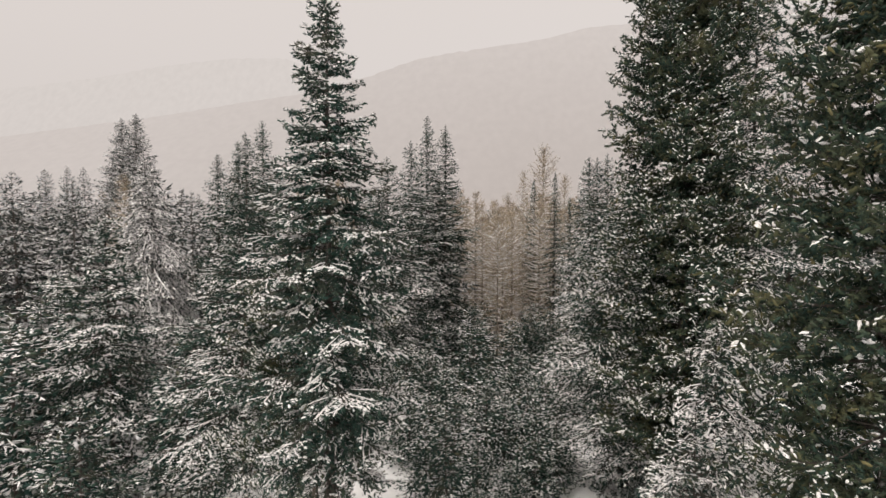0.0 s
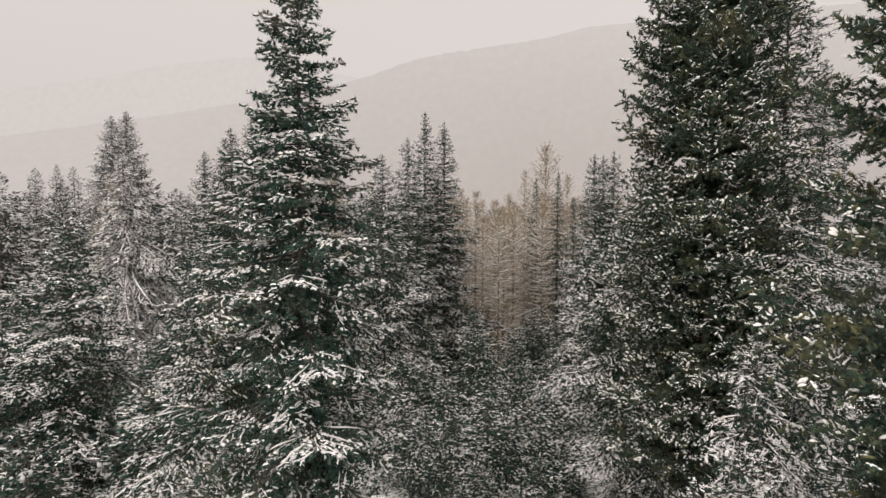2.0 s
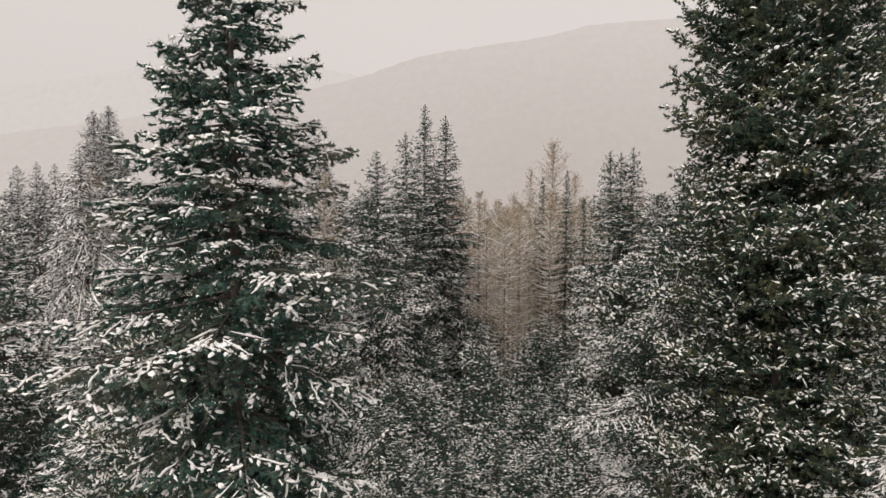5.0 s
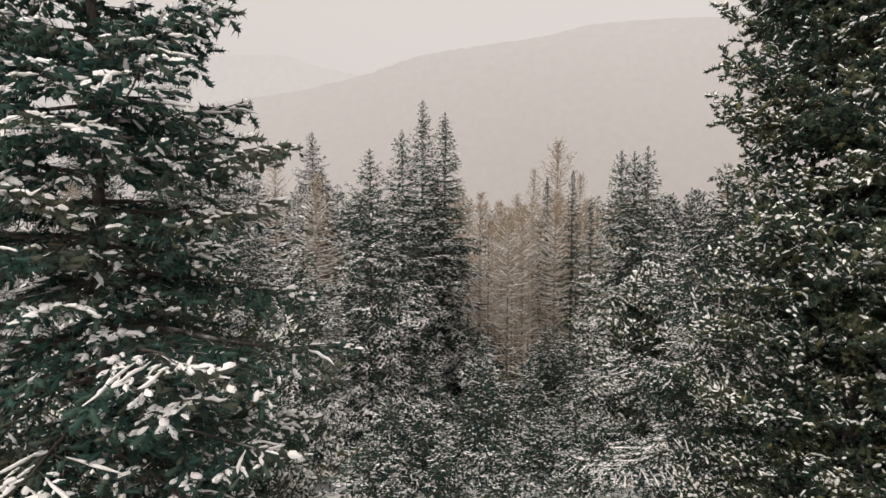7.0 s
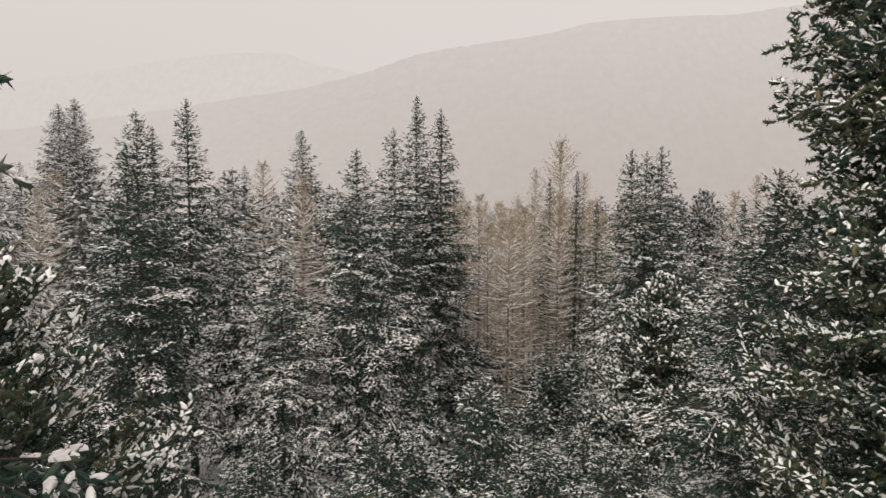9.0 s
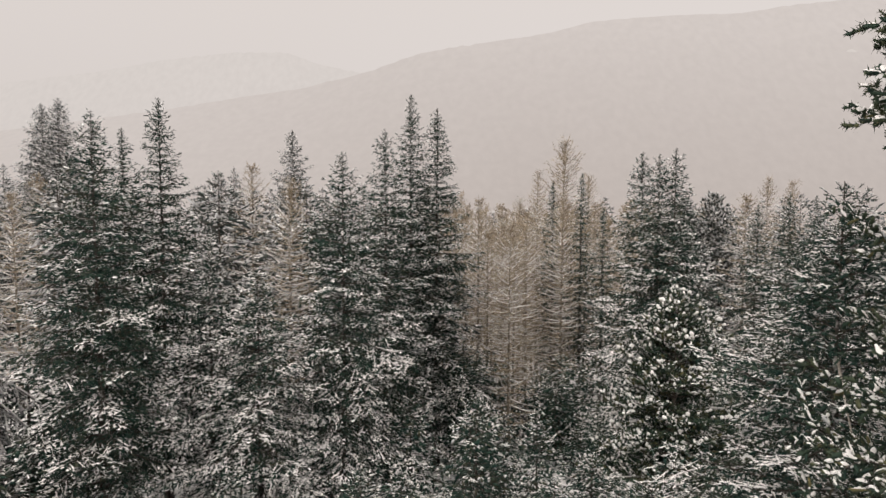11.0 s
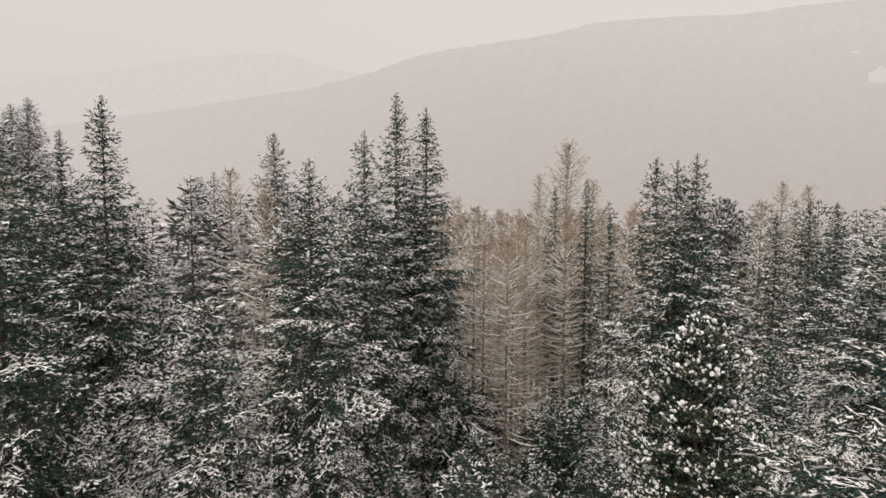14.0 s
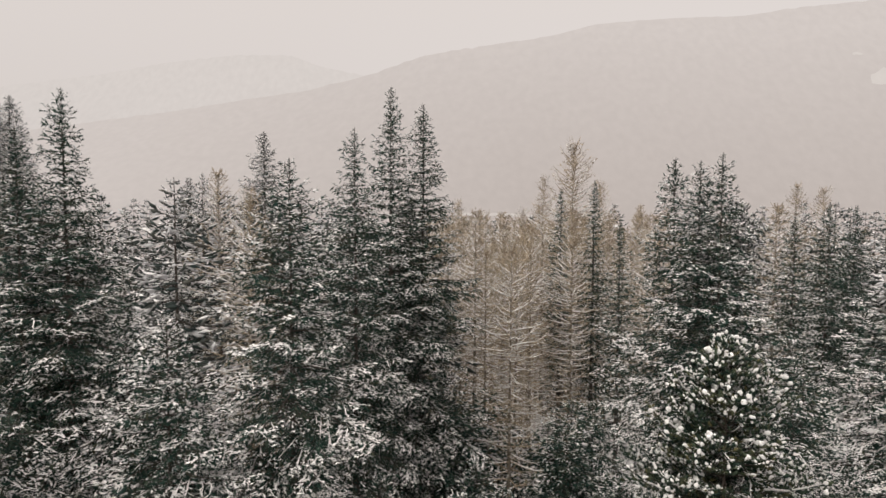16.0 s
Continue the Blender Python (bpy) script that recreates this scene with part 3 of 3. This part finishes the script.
# ---- ground, far slopes ----
def sheet(name, xs, ys, zfun, mat):
    gx, gy = np.meshgrid(xs, ys)
    v = np.stack((gx, gy, zfun(gx, gy)), -1).reshape(-1, 3)
    i = np.arange(gx.size).reshape(gx.shape)
    q = np.stack((i[:-1, :-1], i[:-1, 1:], i[1:, 1:], i[1:, :-1]), -1).reshape(-1, 4)
    return new(name, mesh_from(name, [(v, q, mat)], True))


ground_x = np.concatenate((np.linspace(-4000, -150, 12), np.linspace(-145, 145, 120), np.linspace(150, 4000, 12)))
ground_y = np.concatenate((np.linspace(-3000, -70, 8), np.linspace(-60, 200, 110), np.linspace(210, 500, 20), np.linspace(600, 4200, 12)))
ground = sheet("ground", ground_x, ground_y, ground_z, GROUND_SNOW)
tagged(ground, "snow-covered forest floor falling gently to the valley", "ground", kind="structure")


def ridge(name, label, dist, knots, low, mat, seed, depth=500.0, foot=False):
    """A far hillside: its crest runs through knots of (x, z), the slope falls towards the valley."""
    kx, kz = np.array(knots).T
    xs = np.linspace(kx[0], kx[-1], 240)
    crest = np.interp(xs, kx, kz)
    crest = crest + np.array([2.2 * noise.noise((x * 0.021 + seed, seed, 0)) + 1.2 * noise.noise((x * 0.09, seed, 3)) for x in xs]) * dist / 1000
    rows = np.linspace(0, 1, 14)
    v = [np.stack((xs * 0.35, np.full_like(xs, 640.0), np.full_like(xs, low - 4)), 1)] if foot else []
    for r in rows:
        v.append(np.stack((xs, np.full_like(xs, dist - depth * (1 - r)), low + (crest - low) * r ** 1.1), 1))
    v.append(np.stack((xs, np.full_like(xs, dist + depth), np.full_like(xs, low)), 1))
    i = np.arange(len(v) * len(xs)).reshape(len(v), len(xs))
    q = np.stack((i[:-1, :-1], i[:-1, 1:], i[1:, 1:], i[1:, :-1]), -1).reshape(-1, 4)
    ob = new(name, mesh_from(name, [(np.vstack(v), q, mat)], True))
    return tagged(ob, label, "mountain", kind="structure")


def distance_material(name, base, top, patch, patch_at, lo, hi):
    """A far slope: haze painted into its glow, paler upward and to the left."""
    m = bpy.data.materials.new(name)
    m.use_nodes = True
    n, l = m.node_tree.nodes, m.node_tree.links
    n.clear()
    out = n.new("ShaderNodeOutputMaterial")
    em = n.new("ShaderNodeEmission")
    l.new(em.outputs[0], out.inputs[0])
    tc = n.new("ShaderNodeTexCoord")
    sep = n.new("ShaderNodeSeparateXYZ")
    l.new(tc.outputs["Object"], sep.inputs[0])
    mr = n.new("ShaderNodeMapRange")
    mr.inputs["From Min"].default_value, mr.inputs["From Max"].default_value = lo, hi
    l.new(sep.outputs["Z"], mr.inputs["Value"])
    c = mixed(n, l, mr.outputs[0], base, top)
    # more of the painted haze towards the left
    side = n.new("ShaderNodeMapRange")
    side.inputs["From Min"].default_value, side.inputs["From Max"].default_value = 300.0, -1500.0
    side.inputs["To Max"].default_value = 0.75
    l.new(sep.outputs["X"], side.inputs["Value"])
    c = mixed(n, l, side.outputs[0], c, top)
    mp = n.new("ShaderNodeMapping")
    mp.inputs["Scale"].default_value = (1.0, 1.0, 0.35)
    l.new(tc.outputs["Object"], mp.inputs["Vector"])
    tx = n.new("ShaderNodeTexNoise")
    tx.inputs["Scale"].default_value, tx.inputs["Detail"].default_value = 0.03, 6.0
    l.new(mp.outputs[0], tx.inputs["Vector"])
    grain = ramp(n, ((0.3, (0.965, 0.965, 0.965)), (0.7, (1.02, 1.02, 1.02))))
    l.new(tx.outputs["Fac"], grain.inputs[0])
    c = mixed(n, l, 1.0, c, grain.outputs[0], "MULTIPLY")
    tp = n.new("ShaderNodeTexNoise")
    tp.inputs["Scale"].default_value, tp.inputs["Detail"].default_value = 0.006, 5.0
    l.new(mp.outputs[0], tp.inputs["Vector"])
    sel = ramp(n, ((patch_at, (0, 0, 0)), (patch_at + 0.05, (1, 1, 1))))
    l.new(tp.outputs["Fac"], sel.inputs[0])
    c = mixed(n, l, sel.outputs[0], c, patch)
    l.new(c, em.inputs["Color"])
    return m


# the air's haze is put into these glowing colours
HILL = distance_material("wooded_hillside_painted_haze", (0.52, 0.46, 0.435), (0.65, 0.59, 0.567), (0.66, 0.60, 0.57), 0.76, -40, 900)
FAR_HILL = distance_material("far_hillside_painted_haze", (0.60, 0.55, 0.535), (0.68, 0.628, 0.606), (0.69, 0.64, 0.61), 0.8, 200, 900)
CLEARING = distance_material("snowfield_painted_haze", (0.61, 0.56, 0.53), (0.74, 0.68, 0.65), (0.72, 0.66, 0.63), 0.8, -40, 900)

# crests as (x, z), given at these distances
HILL_D, FAR_D = 3000.0, 4200.0
def lowered(knots, dz):
    return [(x, z - dz) for x, z in knots]


ridge("mountain", "wooded mountainside paled by painted haze", HILL_D,
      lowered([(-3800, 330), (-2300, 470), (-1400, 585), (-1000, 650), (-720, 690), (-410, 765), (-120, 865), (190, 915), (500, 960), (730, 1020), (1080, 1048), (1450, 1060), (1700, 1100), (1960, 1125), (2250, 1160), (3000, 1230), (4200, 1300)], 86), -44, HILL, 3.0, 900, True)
ridge("far_mountain", "distant mountain almost lost in painted haze", FAR_D,
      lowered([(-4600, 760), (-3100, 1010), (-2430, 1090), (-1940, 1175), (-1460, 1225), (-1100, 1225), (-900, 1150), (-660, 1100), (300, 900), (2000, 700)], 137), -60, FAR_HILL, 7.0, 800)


def clearing(x, z, w, h, d):
    """An open snowfield on the far slope."""
    a = np.linspace(0, 2 * np.pi, 15)[:-1]
    rr = 1 + 0.25 * np.sin(3 * a + x) + 0.15 * np.cos(5 * a)
    v = np.stack((x + 0.5 * w * rr * np.cos(a), d + 0 * a + 0.4 * h * rr * np.sin(a), z + 0.5 * h * rr * np.sin(a)), 1)
    f = np.array([(0, i, i + 1) for i in range(1, 13)])
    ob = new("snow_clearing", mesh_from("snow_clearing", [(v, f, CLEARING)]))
    tagged(ob, "open snowfield pale with painted haze", "snowfield", kind="structure")


for q in ((1468, 464, 100, 70, 2050), (1373, 548, 34, 12, 2060), (120, 4, 190, 11, 2040), (235, 0, 110, 9, 2030)):
    clearing(*q)
SP = "dark green spruce with snow on its layered boughs"
# the tall trees that the way passes
tree("spruce", "spruce", -3.15, 16.0, 19.6, 2.05, 11, "tall dark spruce with snow-tipped boughs and one long snowy bough", e=0.13, plump=1.2, lod="fine", snow=0.72, low=0.2, pad=0.85, spread=1.15, tight=0.72, split=True, z0=6.0, extra=((8.3, 175, 3.3, 8, 0.1, 0.05), (8.6, 290, 2.8, 5, 0.1, 0.05)))
tree("stone_pine", "young_pine", -4.5, 20.1, 14.0, 3.2, 12, "broad stone pine heavily laden with snow", e=0.14, lod="fine", snow=0.8, pad=0.9, split=True, z0=5.0)
tree("spruce", "spruce", -7.6, 22.0, 12.6, 3.2, 19, "broad spruce white with fresh snow", e=0.22, lod="mid", snow=0.9, z0=4.0)
tree("stone_pine", "broad", 10.1, 24.8, 26.0, 3.5, 13, "big stone pine with broad tufted boughs under snow", e=0.185, spread=1.2, plump=1.25, lod="fine", pad=0.8, snow=0.8, split=True, mat=PINE, dense=1.05, z0=3.5)
tree("stone_pine", "broad", 8.9, 11.6, 18.5, 3.2, 14, "dark stone pine with rounded snow on its tufts", e=0.17, plump=1.2, lod="fine", pad=0.72, snow=0.42, split=True, mat=PINE, z0=5.0)
tree("young_spruce", "spruce", 6.4, 14.6, 7.9, 2.4, 15, "young spruce with drooping snow-laden twigs", e=0.18, lod="mid", pad=1.5, snow=1.2, z0=1.0)
tree("young_spruce", "weeping", 7.9, 16.9, 10.0, 2.4, 16, "young spruce with drooping snow-laden twigs", e=0.18, lod="mid", pad=1.5, snow=1.2, z0=1.0)
tree("spruce", "spruce", 9.3, 29.5, 16.4, 4.1, 17, "dense spruce with snow on its layered boughs", e=0.2, lod="mid", snow=0.85, bare=(("bare_bough", (12.7, 235, 2.8, 6, 0.35, 0.0)),))
tree("spruce", "spruce", 13.4, 25.6, 25.2, 2.7, 21, "tall spruce dusted with snow beside the stone pine", e=0.22, lod="mid", snow=1.3, pad=1.2, z0=4.0)
tree("spruce", "spruce", 17.3, 29.5, 20.9, 3.2, 22, "spruce dusted with snow behind the stone pine", e=0.26, lod="mid", snow=0.9, z0=4.0)
# the stand ahead
MAIN = [
    # kind, x, y, top z, R, snow, e
    ("spruce", -15.3, 50.5, 19.7, 3.2, 0.5, 0.255), ("spruce", -13.7, 41.4, 17.5, 3.5, 0.45, 0.255),
    ("spruce", -4.45, 47.4, 16.4, 3.8, 0.68, 0.255), ("spruce", -1.55, 58.5, 21.4, 3.2, 0.55, 0.255),
    ("spruce", 0.2, 59.5, 20.6, 3.4, 0.55, 0.255), ("spruce", -2.9, 53.5, 18.4, 3.1, 0.5, 0.255),
    ("spruce", -14.5, 76.7, 21.3, 4.0, 0.6, 0.36), ("spruce", -29.8, 96.0, 18.2, 3.8, 0.6, 0.46),
    ("spruce", 13.8, 56.2, 17.3, 3.2, 0.52, 0.255), ("spruce", 13.6, 52.5, 16.8, 3.0, 0.52, 0.255), ("spruce", 14.3, 51.8, 17.1, 3.1, 0.52, 0.255),
    ("spruce", 15.0, 70.0, 13.8, 1.8, 0.3, 0.29), ("spruce", 14.0, 74.0, 17.0, 1.8, 0.3, 0.29), ("spruce", 12.2, 79.5, 16.5, 1.9, 0.3, 0.3),
    ("spruce", 22.3, 49.5, 12.9, 5.0, 0.9, 0.255), ("spruce", -12.4, 50.0, 11.8, 3.0, 0.8, 0.255),
    ("spruce", -8.0, 44.5, 10.6, 3.5, 0.8, 0.255), ("spruce", -16.0, 28.0, 11.8, 4.1, 0.75, 0.255),
    ("weeping", -20.2, 40.3, 15.8, 3.8, 1.3, 0.255), ("spruce", -19.3, 51.0, 17.0, 3.0, 0.35, 0.255), ("spruce", -17.4, 50.5, 18.0, 2.8, 0.35, 0.255),
    ("spruce", 38.0, 81.0, 15.4, 2.8, 0.3, 0.3), ("spruce", 44.0, 86.0, 15.2, 2.8, 0.3, 0.3), ("spruce", 33.0, 78.0, 14.0, 2.8, 0.5, 0.3),
    ("spruce", -73.0, 109.0, 20.0, 4.2, 0.6, 0.48), ("spruce", -60.0, 95.0, 19.5, 3.2, 0.6, 0.46), ("spruce", -58.0, 96.0, 19.3, 3.2, 0.6, 0.46),
    ("spruce", -45.2, 88.0, 26.5, 5.2, 0.65, 0.36), ("spruce", -47.9, 89.0, 26.0, 5.0, 0.65, 0.36),
    ("spruce", -26.0, 88.0, 17.8, 3.0, 0.55, 0.46), ("spruce", -23.0, 84.0, 18.2, 3.0, 0.55, 0.46), ("spruce", -33.0, 80.0, 14.5, 3.2, 0.55, 0.46),
]
for i, (kind, x, y, top, R, sn, e) in enumerate(MAIN):
    # trees farther off take the needles with haze in their colour
    tree("spruce", kind, x, y, top - float(ground_z(x, y)) + 0.15, R, 100 + i, SP if kind != "weeping" else "pale spruce with weeping boughs white with snow", e=e, lod="mid" if e < 0.4 else "far", snow=sn * 1.5, pad=1.18, z0=0.14 * (top - float(ground_z(x, y))), group="spruces of the stand", tight=1.05, mat=RIMED_HAZED if e > 0.3 or kind == "weeping" else None)
for i, (x, y, top, R) in enumerate([(36.7, 96.0, 15.6, 4.2), (33.0, 97.0, 15.0, 3.6)]):
    tree("stone_pine", "pine", x, y, top - float(ground_z(x, y)), R, 200 + i, "dark rounded stone pine dusted with snow", e=0.5, lod="far", mat=RIMED_HAZED, snow=0.6, group="far stone pines")
tree("young_stone_pine", "young_pine", 13.5, 49.0, 9.2 - float(ground_z(13.5, 49.0)), 4.3, 18, "young stone pine with round pillows of snow", e=0.28, lod="mid", snow=0.95, pad=1.0, heaped=True, z0=1.5, )

# larches
rl = np.random.default_rng(31)
LARCHES = [(14.0, 82.6, 20.9, 3.8), (5.6, 60.0, 12.5, 2.2), (3.0, 95, 15.5, 2.6), (18.5, 90.0, 17.5, 2.8), (46.0, 100.0, 17.8, 2.8), (50.0, 101.0, 17.4, 2.9), (12.0, 88.0, 18.0, 2.4), (8.5, 78.0, 14.5, 2.4), (7.0, 70.0, 12.5, 2.2), (-10.9, 62.0, 15.6, 2.6)]
for i, (x, y, top, R) in enumerate(LARCHES):
    larch(x, y, top - float(ground_z(x, y)), R, 300 + i, "bare larch with frosted tan twigs", "larches", 0.42)

# the wood between and behind: a few grown shapes, each tree set apart
def wood(label, rows, e, lod):
    return [tree("spruce", "spruce", -300 - 12 * i, -40, h, r, 400 + i + int(e * 100), label, e=e, lod=lod, snow=s, group="spruces of the wood", tight=1.15 if e < 0.5 else 1.5 if e < 0.8 else 2.0, z0=h * 0.15, mat=RIMED_HAZED if e > 0.5 else None) for i, (h, r, s) in enumerate(rows)]


NEAR_WOOD = wood("snowy spruce of the surrounding wood", [(13, 2.9, 0.48), (12, 2.7, 0.36), (10, 2.8, 0.58)], 0.42, "far")
FAR_WOOD = wood("snowy spruce of the wood behind", [(15, 2.6, 0.6), (14, 2.3, 0.55), (13, 2.7, 0.7), (16, 2.6, 0.5), (12, 2.0, 0.6)], 1.0, "far")
MID_WOOD = wood("snowy spruce of the wood behind", [(16, 2.6, 0.5), (14, 2.4, 0.38), (15, 2.8, 0.55)], 0.58, "far")
BARE = [larch(-300 - 12 * i, -60, h, r, 500 + i, "bare larch with frosted tan twigs", "larches", 0.65) for i, (h, r) in enumerate([(16, 1.6), (14, 1.4), (17, 1.7)])]
for pool in (NEAR_WOOD, MID_WOOD, FAR_WOOD, BARE):
    for one in pool:
        one["height"] = max(float(c.data.vertices[-1].co.z) for c in one.children if c.name.startswith("trunk"))
placed = [(-3.15, 16.0), (-4.5, 20.1), (-7.6, 22.0), (10.1, 24.8), (13.4, 25.6), (17.3, 29.5), (8.9, 11.6), (6.4, 14.6), (7.9, 16.9), (9.3, 29.5), (13.5, 49.0)] + [(m[1], m[2]) for m in MAIN] + [(m[0], m[1]) for m in LARCHES]
# a close stand of larches
while len(placed) < 150:
    y = rl.uniform(68, 130)
    x = y * rl.uniform(-0.02, 0.30) + 1
    if any((x - a) ** 2 + (y - c) ** 2 < 5.5 for a, c in placed):
        continue
    src = BARE[rl.integers(len(BARE))]
    g = float(ground_z(x, y))
    k = (13.2 - g + rl.uniform(-3.0, 1.5)) / src["height"]
    copy_thing(src, Matrix.LocRotScale((x, y, g - 0.15), Euler((0, 0, rl.uniform(0, 6.28))), (k, k, k)))
    placed.append((x, y))
# low young trees in the open places under the way
rs = np.random.default_rng(55)
for i, (x, y, h) in enumerate([(1.6, 27, 3.5), (4.6, 29.5, 4), (0.6, 30.5, 4.5), (-0.8, 27.5, 4), (-1.9, 33, 4.5), (-0.7, 31.8, 4), (-2.5, 39.5, 6), (-1.0, 41.5, 5.5), (-3.2, 36.5, 5), (8.8, 58.5, 7), (9.7, 61.5, 8), (8.1, 61, 6.5), (11.4, 56, 4.5), (9.8, 55, 4), (4.3, 27, 3.5), (3.0, 25.5, 3), (5.6, 28.5, 3.5), (2.5, 33.5, 4.2), (3.2, 30, 4.5), (6.2, 31.5, 4.5), (11, 45.2, 4), (11.8, 42, 4), (13.6, 45.6, 3.2), (29, 69, 8), (26.5, 66, 7), (31, 72.5, 9), (24.5, 71, 8), (-11, 25, 7.5), (-13.5, 21.5, 6), (-18.5, 25, 8.5), (-20.5, 30, 9), (-23, 35, 10), (-26, 32, 9.5), (-16.2, 37.5, 8.5), (-19, 44.5, 10), (-22.5, 41, 9), (-9.5, 31, 7), (15, 22, 7), (4.8, 33, 4.6), (0.2, 36, 4.6), (6.6, 37.5, 4.6), (3.0, 39.5, 4.6), (5.6, 42, 5), (8.6, 42.5, 5), (8.4, 46.5, 5), (2.2, 60, 9), (3.4, 56.5, 6), (4.6, 63.5, 8), (10.2, 51, 5), (17.5, 44, 4.5)]):
    src = NEAR_WOOD[i % 3]
    k = h / src["height"]
    copy_thing(src, Matrix.LocRotScale((x, y, float(ground_z(x, y)) - 0.15), Euler((0, 0, rs.uniform(0, 6.28))), (k * 1.6, k * 1.6, k)))
    placed.append((x, y))
tries = 0
while tries < 420 and len(placed) < 205:
    tries += 1
    y = rs.uniform(44, 66)
    x = rs.uniform(3, 34)
    if any((x - a) ** 2 + (y - c) ** 2 < 4.4 for a, c in placed) or abs(x - 0.29 * y) < 2.5 and y < 49:
        continue
    src = NEAR_WOOD[tries % 3]
    k = rs.uniform(4.0, 7.0) / src["height"]
    copy_thing(src, Matrix.LocRotScale((x, y, float(ground_z(x, y)) - 0.15), Euler((0, 0, rs.uniform(0, 6.28))), (k * 1.25, k * 1.25, k)))
    placed.append((x, y))
rf = np.random.default_rng(77)
tries, count, used = 0, 0, {}
while count < 250 and tries < 40000:
    tries += 1
    if count < 18:
        y = rf.uniform(22, 60)
        x = 0.04 * y + rf.uniform(-1, 1) * (1 + 0.42 * y)
        gap = 2.9
    else:
        y = rf.uniform(62, 190) if count > 26 else rf.uniform(24, 62)
        x = rf.uniform(-1, 1) * (12 + 0.80 * y)
        gap = 2.8 + 0.010 * y
    if any((x - a) ** 2 + (y - c) ** 2 < gap * gap for a, c in placed):
        continue
    bare = (-2 < x - 0.05 * y < 40 and y > 62 and rf.uniform() < 0.42) or (y > 62 and rf.uniform() < 0.05)
    pool = BARE if bare else NEAR_WOOD if y < 62 else MID_WOOD if y < 105 else FAR_WOOD
    src = pool[rf.integers(len(pool))]
    g = float(ground_z(x, y))
    h = src["height"]
    want = 14.2 - g + rf.uniform(-4.0, 2.6) + (2.1 if x < -10 else 0)
    if y < 62:
        want = rf.uniform(6.0, 8.0) if y < 40 else rf.uniform(5.0, 8.5)
        if abs(x - 0.29 * y) < 4.5 and y < 49:
            want = rf.uniform(3.0, 4.5)
        if abs(x - 0.095 * y) < 0.5 and y > 50:
            continue
    k = want / h
    m = Matrix.LocRotScale((x, y, g - 0.15), Euler((0, 0, rf.uniform(0, 6.28))), (k * rf.uniform(0.95, 1.25), k * rf.uniform(0.95, 1.25), k))
    if src.name in used:
        copy_thing(src, m)
    else:
        used[src.name] = (src, m)
    placed.append((x, y))
    count += 1
for src, m in used.values():
    src.matrix_basis = m


# woods down the slope and along the valley, too far to tell tree from tree
def far_woods():
    rw = np.random.default_rng(91)
    vs, fs, at = [], [], 0
    n = 0
    while n < 2600:
        y = 190 + 470 * rw.uniform() ** 1.2
        x = rw.uniform(-0.85, 0.85) * y
        if abs(x / y - 0.07) < 0.035 and y > 300:
            continue
        h, r = rw.uniform(9, 15), rw.uniform(1.3, 2.2)
        z = float(ground_z(x, y))
        for j, (z0, z1, w) in enumerate(((0.05, 0.5, 1.0), (0.3, 0.75, 0.72), (0.55, 1.0, 0.45))):
            a = np.arange(6) * 1.0472 + rw.uniform(0, 1)
            rr = r * w * rw.uniform(0.6, 1.25, 6)
            base = np.stack((x + rr * np.cos(a), y + rr * np.sin(a), z + h * (z0 + rw.uniform(-0.05, 0.05, 6))), 1)
            vs += [base, [[x, y, z + h * z1]]]
            fs.append([(at + i, at + (i + 1) % 6, at + 6) for i in range(6)])
            at += 7
        n += 1
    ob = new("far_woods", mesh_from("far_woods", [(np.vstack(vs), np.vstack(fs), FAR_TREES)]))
    tagged(ob, "snowy woods down the slope and in the valley", "woods", kind="stuff")


far_woods()
